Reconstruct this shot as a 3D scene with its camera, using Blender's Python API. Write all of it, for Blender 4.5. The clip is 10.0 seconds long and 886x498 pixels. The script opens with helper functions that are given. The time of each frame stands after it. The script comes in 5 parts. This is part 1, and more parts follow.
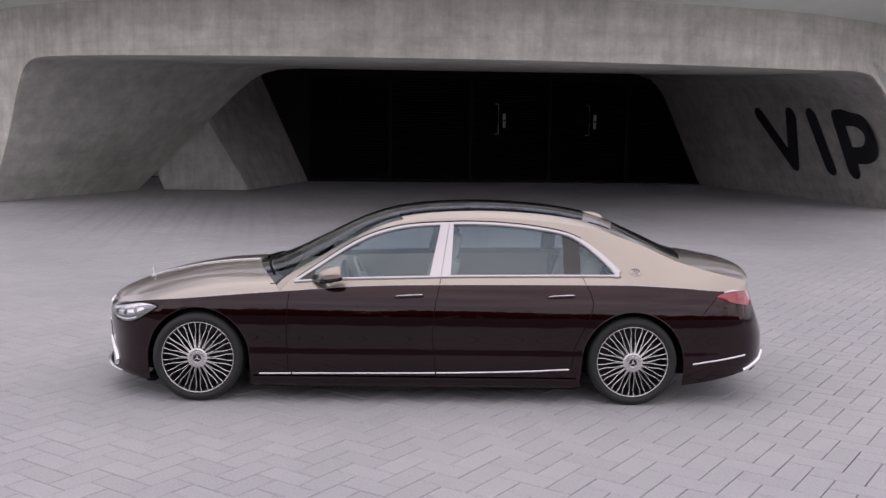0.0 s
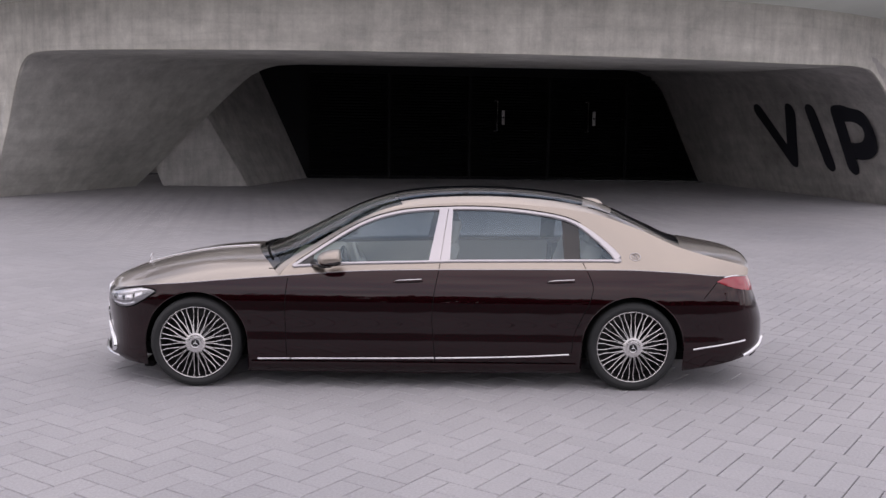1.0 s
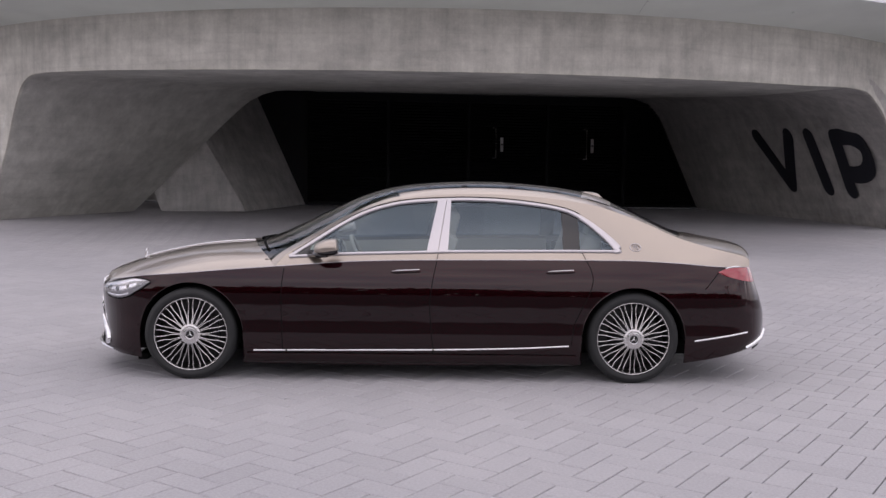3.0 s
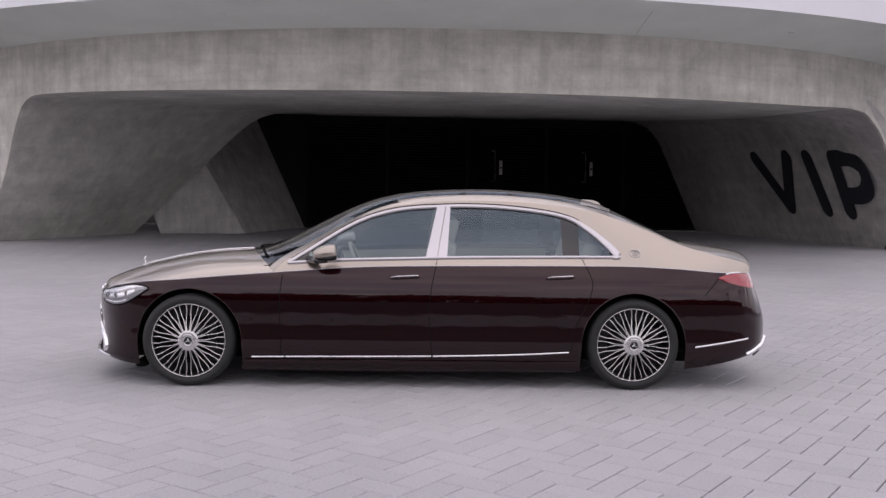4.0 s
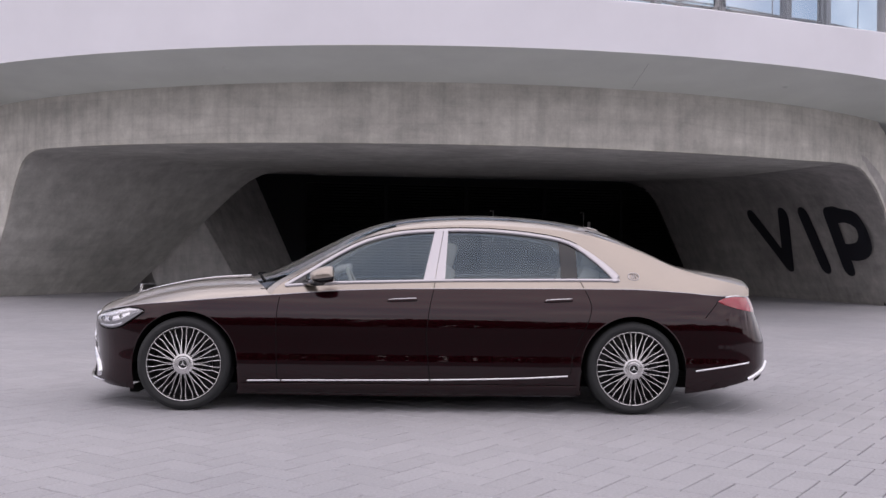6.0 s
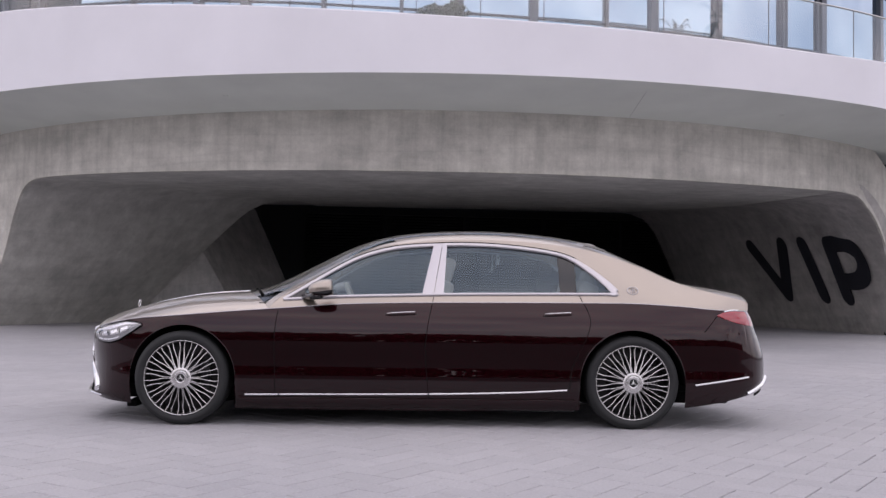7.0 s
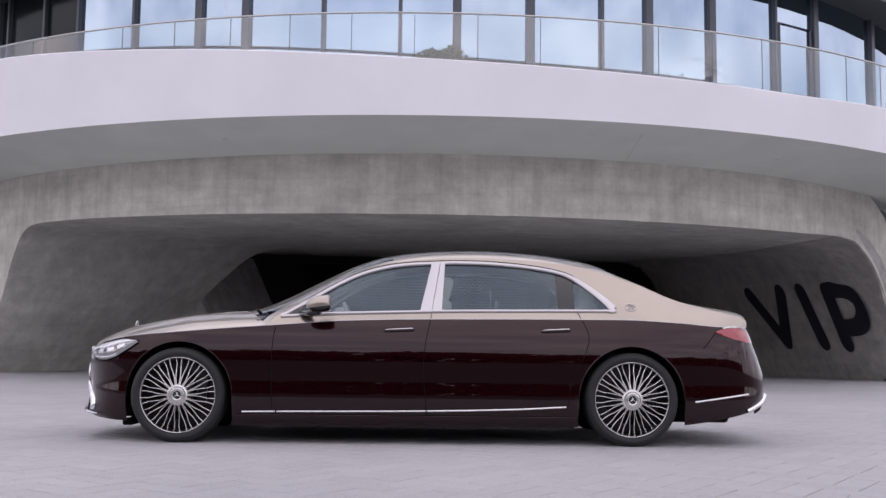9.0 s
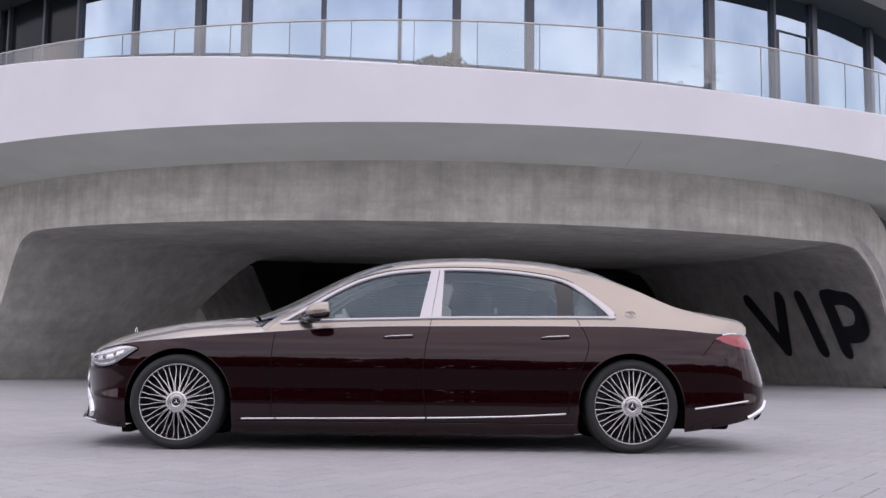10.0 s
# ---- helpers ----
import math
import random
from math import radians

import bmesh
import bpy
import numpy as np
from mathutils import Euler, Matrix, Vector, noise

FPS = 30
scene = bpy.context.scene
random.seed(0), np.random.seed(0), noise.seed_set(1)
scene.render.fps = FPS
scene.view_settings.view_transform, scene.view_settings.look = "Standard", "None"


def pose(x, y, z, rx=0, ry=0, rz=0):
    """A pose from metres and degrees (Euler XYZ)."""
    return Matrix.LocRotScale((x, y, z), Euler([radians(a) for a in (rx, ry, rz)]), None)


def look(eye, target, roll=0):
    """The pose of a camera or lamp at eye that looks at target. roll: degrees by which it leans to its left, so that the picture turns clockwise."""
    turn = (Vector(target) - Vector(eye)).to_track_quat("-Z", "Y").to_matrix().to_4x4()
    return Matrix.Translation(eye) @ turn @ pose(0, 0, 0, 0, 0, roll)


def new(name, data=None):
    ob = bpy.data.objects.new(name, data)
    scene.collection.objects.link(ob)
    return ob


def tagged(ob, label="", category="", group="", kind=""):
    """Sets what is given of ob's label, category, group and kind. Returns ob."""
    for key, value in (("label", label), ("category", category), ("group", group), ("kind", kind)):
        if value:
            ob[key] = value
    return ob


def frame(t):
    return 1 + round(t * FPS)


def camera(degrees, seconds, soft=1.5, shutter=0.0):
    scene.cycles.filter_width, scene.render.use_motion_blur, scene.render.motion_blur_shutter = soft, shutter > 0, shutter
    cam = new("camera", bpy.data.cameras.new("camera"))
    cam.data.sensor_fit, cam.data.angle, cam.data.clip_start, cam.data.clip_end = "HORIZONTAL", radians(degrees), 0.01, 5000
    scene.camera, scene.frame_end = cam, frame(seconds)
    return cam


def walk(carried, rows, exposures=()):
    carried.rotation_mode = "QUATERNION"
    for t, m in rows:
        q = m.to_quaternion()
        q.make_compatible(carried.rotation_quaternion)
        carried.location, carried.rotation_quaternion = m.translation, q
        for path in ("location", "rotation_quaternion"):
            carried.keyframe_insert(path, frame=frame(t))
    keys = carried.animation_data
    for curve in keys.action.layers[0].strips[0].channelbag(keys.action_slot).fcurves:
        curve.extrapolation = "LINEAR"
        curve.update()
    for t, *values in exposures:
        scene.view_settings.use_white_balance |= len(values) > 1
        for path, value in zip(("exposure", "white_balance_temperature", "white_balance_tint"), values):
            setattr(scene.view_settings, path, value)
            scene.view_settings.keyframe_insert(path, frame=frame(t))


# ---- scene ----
cam = camera(47.2, 10.0)
PATH = [
    (0, (0.049, -8.682, 2.217), (0.087, -6.698, 1.963), 0.9),
    (0.5, (0.047, -8.676, 2.17), (0.086, -6.693, 1.918), 0.9),
    (1, (0.049, -8.666, 2.091), (0.089, -6.683, 1.838), 0.9),
    (1.5, (0.056, -8.655, 1.993), (0.095, -6.671, 1.749), 0.9),
    (2, (0.056, -8.651, 1.91), (0.096, -6.664, 1.681), 0.9),
    (2.5, (0.058, -8.627, 1.812), (0.099, -6.638, 1.607), 0.9),
    (4, (0.065, -8.617, 1.555), (0.107, -6.621, 1.429), 0.8),
    (4.5, (0.065, -8.604, 1.462), (0.108, -6.607, 1.369), 0.8),
    (5, (0.07, -8.601, 1.383), (0.113, -6.603, 1.32), 0.9),
    (5.5, (0.073, -8.599, 1.286), (0.116, -6.6, 1.26), 0.8),
    (7, (0.08, -8.598, 1.032), (0.124, -6.6, 1.113), 0.8),
    (7.5, (0.082, -8.593, 0.945), (0.126, -6.597, 1.059), 0.8),
    (8, (0.08, -8.582, 0.856), (0.126, -6.588, 1.002), 0.8),
    (8.5, (0.083, -8.578, 0.766), (0.128, -6.586, 0.941), 0.7),
    (9, (0.086, -8.589, 0.714), (0.132, -6.599, 0.91), 0.7),
    (9.5, (0.089, -8.578, 0.707), (0.135, -6.589, 0.915), 0.7),
    (10, (0.085, -8.589, 0.71), (0.132, -6.601, 0.92), 0.7),
]
walk(cam, [(t, look(eye, target, roll)) for t, eye, target, roll in PATH], [(0, -0.02, 6800, 19.5), (6, 0.0, 6720, 20.5), (10, 0.02, 6560, 19.5)])

# ---- world and light ----
world = bpy.data.worlds.new("overcast_sky")
scene.world = world
world.use_nodes = True
wn, wl = world.node_tree.nodes, world.node_tree.links
wn.clear()
w_out = wn.new("ShaderNodeOutputWorld")
w_bg = wn.new("ShaderNodeBackground")
w_sky = wn.new("ShaderNodeTexSky")
w_sky.sky_type, w_sky.sun_disc = "NISHITA", False
SUN_EL, SUN_AZ = radians(48), radians(168)
w_sky.sun_elevation, w_sky.sun_rotation = SUN_EL, SUN_AZ
w_sky.air_density, w_sky.dust_density = 1.0, 0.8
w_co = wn.new("ShaderNodeTexCoord")
w_map = wn.new("ShaderNodeMapping")
w_map.inputs["Scale"].default_value = (1.0, 1.0, 2.6)
w_noise = wn.new("ShaderNodeTexNoise")
w_noise.inputs["Scale"].default_value, w_noise.inputs["Detail"].default_value = 2.4, 7
w_ramp = wn.new("ShaderNodeValToRGB")
w_ramp.color_ramp.elements[0].position, w_ramp.color_ramp.elements[1].position = 0.20, 0.56
w_mix = wn.new("ShaderNodeMixRGB")
w_tone = wn.new("ShaderNodeTexNoise")
w_tone.inputs["Scale"].default_value, w_tone.inputs["Detail"].default_value = 4.6, 8
w_shade = wn.new("ShaderNodeValToRGB")
w_shade.color_ramp.elements[0].position, w_shade.color_ramp.elements[1].position = 0.36, 0.66
w_shade.color_ramp.elements[0].color, w_shade.color_ramp.elements[1].color = (0.45, 0.51, 0.60, 1), (1.0, 0.985, 0.98, 1)
w_cloud = wn.new("ShaderNodeMixRGB")
w_cloud.blend_type = "MULTIPLY"
w_cloud.inputs[0].default_value = 1.0
w_cloud.inputs[1].default_value = (10.6, 10.5, 10.9, 1)
w_bg.inputs["Strength"].default_value = 0.12
wl.new(w_co.outputs["Generated"], w_map.inputs[0])
wl.new(w_map.outputs[0], w_noise.inputs["Vector"])
wl.new(w_noise.outputs["Fac"], w_ramp.inputs[0])
wl.new(w_ramp.outputs[0], w_mix.inputs[0])
wl.new(w_map.outputs[0], w_tone.inputs["Vector"])
wl.new(w_tone.outputs["Fac"], w_shade.inputs[0])
wl.new(w_shade.outputs[0], w_cloud.inputs[2])
wl.new(w_cloud.outputs[0], w_mix.inputs[2])
wl.new(w_sky.outputs[0], w_mix.inputs[1])
wl.new(w_mix.outputs[0], w_bg.inputs["Color"])
wl.new(w_bg.outputs[0], w_out.inputs[0])

sun_data = bpy.data.lights.new("sun", "SUN")
sun_data.energy, sun_data.angle, sun_data.color = 1.38, radians(179), (1.0, 0.965, 0.94)
sun = new("sun", sun_data)
sun.matrix_world = look((4, -19, 22), (0, 0, 0))


# ---- materials ----
def material(name, base, rough=0.5, metal=0.0, coat=0.0, spec=0.5):
    m = bpy.data.materials.new(name)
    m.use_nodes = True
    b = m.node_tree.nodes["Principled BSDF"]
    b.inputs["Base Color"].default_value = (*base, 1)
    b.inputs["Roughness"].default_value = rough
    b.inputs["Metallic"].default_value = metal
    b.inputs["Coat Weight"].default_value = coat
    b.inputs["Coat Roughness"].default_value = 0.02
    b.inputs["Specular IOR Level"].default_value = spec
    return m


def bsdf(m):
    return m.node_tree.nodes["Principled BSDF"]


def noise_node(m, scale, detail=5, stretch=None, rough=0.55):
    """A noise in object space, with an optional stretch of its axes."""
    n, k = m.node_tree.nodes, m.node_tree.links
    co = n.new("ShaderNodeTexCoord")
    no = n.new("ShaderNodeTexNoise")
    no.inputs["Scale"].default_value, no.inputs["Detail"].default_value = scale, detail
    no.inputs["Roughness"].default_value = rough
    if stretch:
        mp = n.new("ShaderNodeMapping")
        mp.inputs["Scale"].default_value = stretch
        k.new(co.outputs["Object"], mp.inputs[0])
        k.new(mp.outputs[0], no.inputs["Vector"])
    else:
        k.new(co.outputs["Object"], no.inputs["Vector"])
    return no.outputs["Fac"]


def ramp(m, fac, stops):
    r = m.node_tree.nodes.new("ShaderNodeValToRGB")
    el = r.color_ramp.elements
    while len(el) < len(stops):
        el.new(0.5)
    for e, (p, c) in zip(el, stops):
        e.position, e.color = p, (*c, 1)
    m.node_tree.links.new(fac, r.inputs[0])
    return r.outputs[0]


def mix(m, kind, a, b, fac=1.0):
    x = m.node_tree.nodes.new("ShaderNodeMixRGB")
    x.blend_type = kind
    for sock, v in ((x.inputs[0], fac), (x.inputs[1], a), (x.inputs[2], b)):
        if isinstance(v, (int, float)):
            sock.default_value = v
        elif isinstance(v, tuple):
            sock.default_value = (*v, 1)
        else:
            m.node_tree.links.new(v, sock)
    return x.outputs[0]


def bump(m, height, strength=0.3, distance=0.01):
    b = m.node_tree.nodes.new("ShaderNodeBump")
    b.inputs["Strength"].default_value, b.inputs["Distance"].default_value = strength, distance
    m.node_tree.links.new(height, b.inputs["Height"])
    m.node_tree.links.new(b.outputs[0], bsdf(m).inputs["Normal"])


def concrete(name, base, streak=0.16):
    """Board-cast concrete: cloudy patches, vertical water streaks, fine pores."""
    m = material(name, base, 0.8)
    k = m.node_tree.links
    g = lambda v: (v, v, v)
    cloud = ramp(m, noise_node(m, 0.55, 7, None, 0.62), [(0.3, g(0.82)), (0.7, g(1.10))])
    drip = ramp(m, noise_node(m, 1.0, 8, (3.4, 3.4, 0.22), 0.68), [(0.34, g(1 - streak)), (0.58, g(1.04))])
    board = ramp(m, noise_node(m, 1.0, 4, (0.25, 0.25, 2.6)), [(0.36, g(0.90)), (0.62, g(1.04))])
    lift = ramp(m, noise_node(m, 1.0, 2, (0.08, 0.08, 1.3)), [(0.485, g(1.0)), (0.5, g(0.94)), (0.515, g(1.0))])
    fine = noise_node(m, 26, 6)
    grain = ramp(m, fine, [(0.3, g(0.95)), (0.7, g(1.04))])
    blot = ramp(m, noise_node(m, 2.2, 7, None, 0.7), [(0.35, g(0.86)), (0.65, g(1.06))])
    col = mix(m, "MULTIPLY", base, cloud)
    for layer in (drip, board, lift, grain, blot):
        col = mix(m, "MULTIPLY", col, layer)
    k.new(col, bsdf(m).inputs["Base Color"])
    bump(m, fine, 0.12, 0.004)
    return m


def per_piece(m, base, low, high, island=False):
    """Varies the base colour from piece to piece."""
    n, k = m.node_tree.nodes, m.node_tree.links
    if island:
        src = n.new("ShaderNodeNewGeometry").outputs["Random Per Island"]
    else:
        src = n.new("ShaderNodeObjectInfo").outputs["Random"]
    return mix(m, "MULTIPLY", base, ramp(m, src, [(0.0, (low,) * 3), (1.0, (high,) * 3)]))


def paver_material(name, island):
    base = (0.395, 0.39, 0.405)
    m = material(name, base, 0.72)
    col = per_piece(m, base, 0.955, 1.035, island)
    n = m.node_tree.nodes
    geo = n.new("ShaderNodeNewGeometry")
    patch = n.new("ShaderNodeTexNoise")
    patch.inputs["Scale"].default_value, patch.inputs["Detail"].default_value = 0.33, 5
    m.node_tree.links.new(geo.outputs["Position"], patch.inputs["Vector"])
    fine = n.new("ShaderNodeTexNoise")
    fine.inputs["Scale"].default_value, fine.inputs["Detail"].default_value = 60, 5
    m.node_tree.links.new(geo.outputs["Position"], fine.inputs["Vector"])
    col = mix(m, "MULTIPLY", col, ramp(m, patch.outputs["Fac"], [(0.3, (0.87, 0.875, 0.89)), (0.7, (1.06, 1.055, 1.05))]))
    col = mix(m, "MULTIPLY", col, ramp(m, fine.outputs["Fac"], [(0.3, (0.88,) * 3), (0.7, (1.08,) * 3)]))
    m.node_tree.links.new(col, bsdf(m).inputs["Base Color"])
    bump(m, fine.outputs["Fac"], 0.2, 0.003)
    return m


CONCRETE = concrete("fair_faced_concrete", (0.565, 0.55, 0.50))
# darker tone on the right wall and back, paler on left wall and ceiling
CONCRETE_IN = concrete("darker_concrete", (0.46, 0.445, 0.425), 0.16)
CONCRETE_PALE = concrete("pale_board_marked_concrete", (0.58, 0.575, 0.535), 0.10)
WHITE = material("white_render", (0.755, 0.755, 0.80), 0.6)
_f = noise_node(WHITE, 0.5, 5)
WHITE.node_tree.links.new(mix(WHITE, "MULTIPLY", (0.755, 0.755, 0.80), ramp(WHITE, _f, [(0.3, (0.95,) * 3), (0.7, (1.03,) * 3)])), bsdf(WHITE).inputs["Base Color"])
SOFFIT = material("soffit_paint", (0.735, 0.775, 0.72), 0.7)
_f = noise_node(SOFFIT, 0.8, 5)
SOFFIT.node_tree.links.new(mix(SOFFIT, "MULTIPLY", (0.735, 0.775, 0.72), ramp(SOFFIT, _f, [(0.3, (0.94,) * 3), (0.7, (1.04,) * 3)])), bsdf(SOFFIT).inputs["Base Color"])
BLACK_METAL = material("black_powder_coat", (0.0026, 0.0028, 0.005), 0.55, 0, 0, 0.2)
BLACK_PAINT = material("black_sign_paint", (0.012, 0.013, 0.02), 0.6)
STEEL = material("brushed_steel", (0.5, 0.5, 0.5), 0.3, 1.0)
PLATE = material("pale_satin_enamel", (0.62, 0.62, 0.62), 0.4)
DULL_STEEL = material("dull_steel", (0.22, 0.22, 0.22), 0.45, 1.0)
MULLION = material("grey_aluminium", (0.075, 0.08, 0.10), 0.4, 0.3)
FACADE_GLASS = material("coated_facade_glass", (0.34, 0.425, 0.52), 0.02, 1.0)
DARK_GLASS = material("dark_facade_glass", (0.010, 0.014, 0.016), 0.15, 0, 0, 0.15)
JOINT = material("worn_asphalt", (0.07, 0.07, 0.07), 0.95)
_f = mix(JOINT, "MULTIPLY", ramp(JOINT, noise_node(JOINT, 0.4, 6), [(0.3, (0.8,) * 3), (0.7, (1.15,) * 3)]), ramp(JOINT, noise_node(JOINT, 70, 4), [(0.3, (0.7,) * 3), (0.7, (1.3,) * 3)]))
JOINT.node_tree.links.new(mix(JOINT, "MULTIPLY", (0.07, 0.07, 0.072), _f), bsdf(JOINT).inputs["Base Color"])
PAVER = paver_material("concrete_paver", False)
PAVER_FIELD = paver_material("concrete_paver_field", True)


def clear_glass(name, tint, gloss=0.1, sheen=(1, 1, 1)):
    """Thin clear glass: see-through, with a reflection that grows at grazing angles."""
    m = bpy.data.materials.new(name)
    m.use_nodes = True
    n, k = m.node_tree.nodes, m.node_tree.links
    n.clear()
    out, mx = n.new("ShaderNodeOutputMaterial"), n.new("ShaderNodeMixShader")
    tr, gl = n.new("ShaderNodeBsdfTransparent"), n.new("ShaderNodeBsdfGlossy")
    tr.inputs[0].default_value = (*tint, 1)
    gl.inputs["Color"].default_value = (*sheen, 1)
    gl.inputs["Roughness"].default_value = 0.015
    lw = n.new("ShaderNodeLayerWeight")
    lw.inputs[0].default_value = 0.5
    po, add = n.new("ShaderNodeMath"), n.new("ShaderNodeMath")
    po.operation, add.operation = "POWER", "MULTIPLY_ADD"
    po.inputs[1].default_value = 5.0
    add.inputs[1].default_value, add.inputs[2].default_value = 0.9 - gloss, 0.04 + gloss
    k.new(lw.outputs["Facing"], po.inputs[0])
    k.new(po.outputs[0], add.inputs[0])
    k.new(add.outputs[0], mx.inputs[0])
    k.new(tr.outputs[0], mx.inputs[1])
    k.new(gl.outputs[0], mx.inputs[2])
    k.new(mx.outputs[0], out.inputs[0])
    return m


RAIL_GLASS = clear_glass("balustrade_glass", (0.84, 0.92, 0.93), 0.09)


# ---- mesh helpers ----
def mesh_ob(name, verts, faces, mat, parent=None, label="", smooth=False, thick=0.0, edge=0.0):
    """Links one mesh object; thick gives a shell its depth, edge rounds its edges."""
    me = bpy.data.meshes.new(name)
    me.from_pydata([tuple(v) for v in verts], [], faces)
    me.update()
    ob = new(name, me)
    for one in (mat if isinstance(mat, (list, tuple)) else [mat]):
        me.materials.append(one)
    if smooth:
        me.polygons.foreach_set("use_smooth", [True] * len(me.polygons))
    if thick:
        mod = ob.modifiers.new("depth", "SOLIDIFY")
        mod.thickness, mod.offset = thick, -1
        if smooth:
            mod = ob.modifiers.new("sharp", "EDGE_SPLIT")
            mod.split_angle = radians(38)
    if edge:
        mod = ob.modifiers.new("edge", "BEVEL")
        mod.width, mod.segments, mod.limit_method = edge, 2, "ANGLE"
        mod.angle_limit = radians(40)
    if parent:
        ob.parent = parent
    if label:
        tagged(ob, label)
    return ob


def part(name, bm, mat, parent, label="", smooth=True):
    """Links a bmesh as one mesh object under a thing or a part."""
    me = bpy.data.meshes.new(name)
    bmesh.ops.recalc_face_normals(bm, faces=bm.faces)
    bm.to_mesh(me)
    bm.free()
    me.materials.append(mat)
    if smooth:
        me.polygons.foreach_set("use_smooth", [True] * len(me.polygons))
        me.set_sharp_from_angle(angle=radians(38))
    ob = new(name, me)
    ob.parent = parent
    if label:
        tagged(ob, label)
    return ob


def grid(rows):
    """Vertices and quads of a sheet from rows of points of equal length."""
    n = len(rows[0])
    verts = [p for r in rows for p in r]
    faces = [(i * n + j, i * n + j + 1, (i + 1) * n + j + 1, (i + 1) * n + j)
             for i in range(len(rows) - 1) for j in range(n - 1)]
    return verts, faces


def interp(x, table):
    """A smooth curve through (x, value) pairs, monotone between them."""
    xs, ys = [p[0] for p in table], [p[1] for p in table]
    if x <= xs[0]:
        return ys[0]
    if x >= xs[-1]:
        return ys[-1]
    i = max(j for j in range(len(xs) - 1) if xs[j] <= x)
    d = [(ys[j + 1] - ys[j]) / (xs[j + 1] - xs[j]) for j in range(len(xs) - 1)]

    def slope(j):
        if j == 0:
            return d[0]
        if j == len(xs) - 1:
            return d[-1]
        return 0.0 if d[j - 1] * d[j] <= 0 else 2 * d[j - 1] * d[j] / (d[j - 1] + d[j])
    h = xs[i + 1] - xs[i]
    t = (x - xs[i]) / h
    a, b = slope(i) * h, slope(i + 1) * h
    return ((2 * t ** 3 - 3 * t ** 2 + 1) * ys[i] + (t ** 3 - 2 * t ** 2 + t) * a
            + (-2 * t ** 3 + 3 * t ** 2) * ys[i + 1] + (t ** 3 - t ** 2) * b)


def bm_box(bm, size, m=Matrix(), bevel=0.0):
    made = bmesh.ops.create_cube(bm, size=1.0, matrix=m @ Matrix.Diagonal((*size, 1)))
    if bevel:
        edges = {e for v in made["verts"] for e in v.link_edges}
        bmesh.ops.bevel(bm, geom=list(edges), offset=bevel, segments=2, affect="EDGES", profile=0.5)
    return bm


def tube(points, radius, sides=8, closed=False, flat=1.0, up=(0, 0, 1)):
    """Vertices and quads of a round or flattened rod along points."""
    pts = [Vector(p) for p in points]
    n = len(pts)
    rows = []
    for i, p in enumerate(pts):
        a = pts[(i - 1) % n] if closed or i else p
        b = pts[(i + 1) % n] if closed or i < n - 1 else p
        t = (b - a).normalized()
        s = t.cross(Vector(up))
        s = s.normalized() if s.length > 1e-4 else t.orthogonal().normalized()
        u = s.cross(t)
        r = radius[i] if isinstance(radius, (list, tuple)) else radius
        rows.append([p + s * (math.cos(q) * r * flat) + u * (math.sin(q) * r)
                     for q in (2 * math.pi * k / sides for k in range(sides))])
    verts = [v for r in rows for v in r]
    faces = []
    for i in range(n if closed else n - 1):
        for k in range(sides):
            j = (i + 1) % n
            faces.append((i * sides + k, i * sides + (k + 1) % sides, j * sides + (k + 1) % sides, j * sides + k))
    if not closed:
        faces.append(tuple(range(sides))[::-1])
        faces.append(tuple((n - 1) * sides + k for k in range(sides)))
    return verts, faces


def empty(name, label, category, group="", kind=""):
    return tagged(new(name), label, category, group, kind)


# ---- the round building ----
CX, CY = 0.5, 26.6
R_WALL, R_BAND, R_GLASS = 15.0, 17.15, 15.5


def ring(a, r, z):
    a = radians(a)
    return Vector((CX + r * math.sin(a), CY - r * math.cos(a), z))


ARCH = [(-48, 0), (-45.8, 0.85), (-43.5, 1.76), (-41.75, 2.69), (-40.5, 3.2), (-39.6, 3.36), (-38.3, 3.46), (-36.5, 3.48),
        (-17, 3.43), (0, 3.40), (14, 3.40), (31, 3.42), (39, 3.47), (42, 3.42), (44.7, 3.14), (46.2, 2.93), (48.6, 2.45),
        (50, 2.1), (52, 1.1), (54, 0)]
WALL_TOP = [(-60, 4.66), (-30, 4.66), (0, 4.62), (30, 4.62), (43, 4.74), (44.9, 4.76), (45.3, 4.70), (46.6, 4.57), (48.1, 4.41), (50.1, 4.2), (57, 2.2), (65, 0)]
BAND_TOP = [(-60, 6.8), (-32, 6.56), (-26.6, 6.47), (-13.7, 6.21), (0, 5.96), (11, 5.86), (24, 5.81), (33.5, 5.9), (75, 6.1)]


def front_wall():
    angles = sorted(set([-60 + 0.5 * i for i in range(253)] + [p[0] for p in ARCH] + [-43.3, -43.6]))
    cols = []
    for a in angles:
        lo = interp(a, ARCH) if -48 < a < 54 else 0.0
        hi = interp(a, WALL_TOP)
        hi = max(hi, lo + 0.001) + (0.06 if a <= 44.9 else 0)
        cols.append([ring(a, R_WALL, lo + (hi - lo) * k / 8) for k in range(9)])
    v, f = grid(cols)
    ob = mesh_ob("wall_front", v, f, CONCRETE, smooth=True, thick=-0.045)
    tagged(ob, "curved fair-faced concrete front wall with a wide arch", "wall", kind="structure")


front_wall()

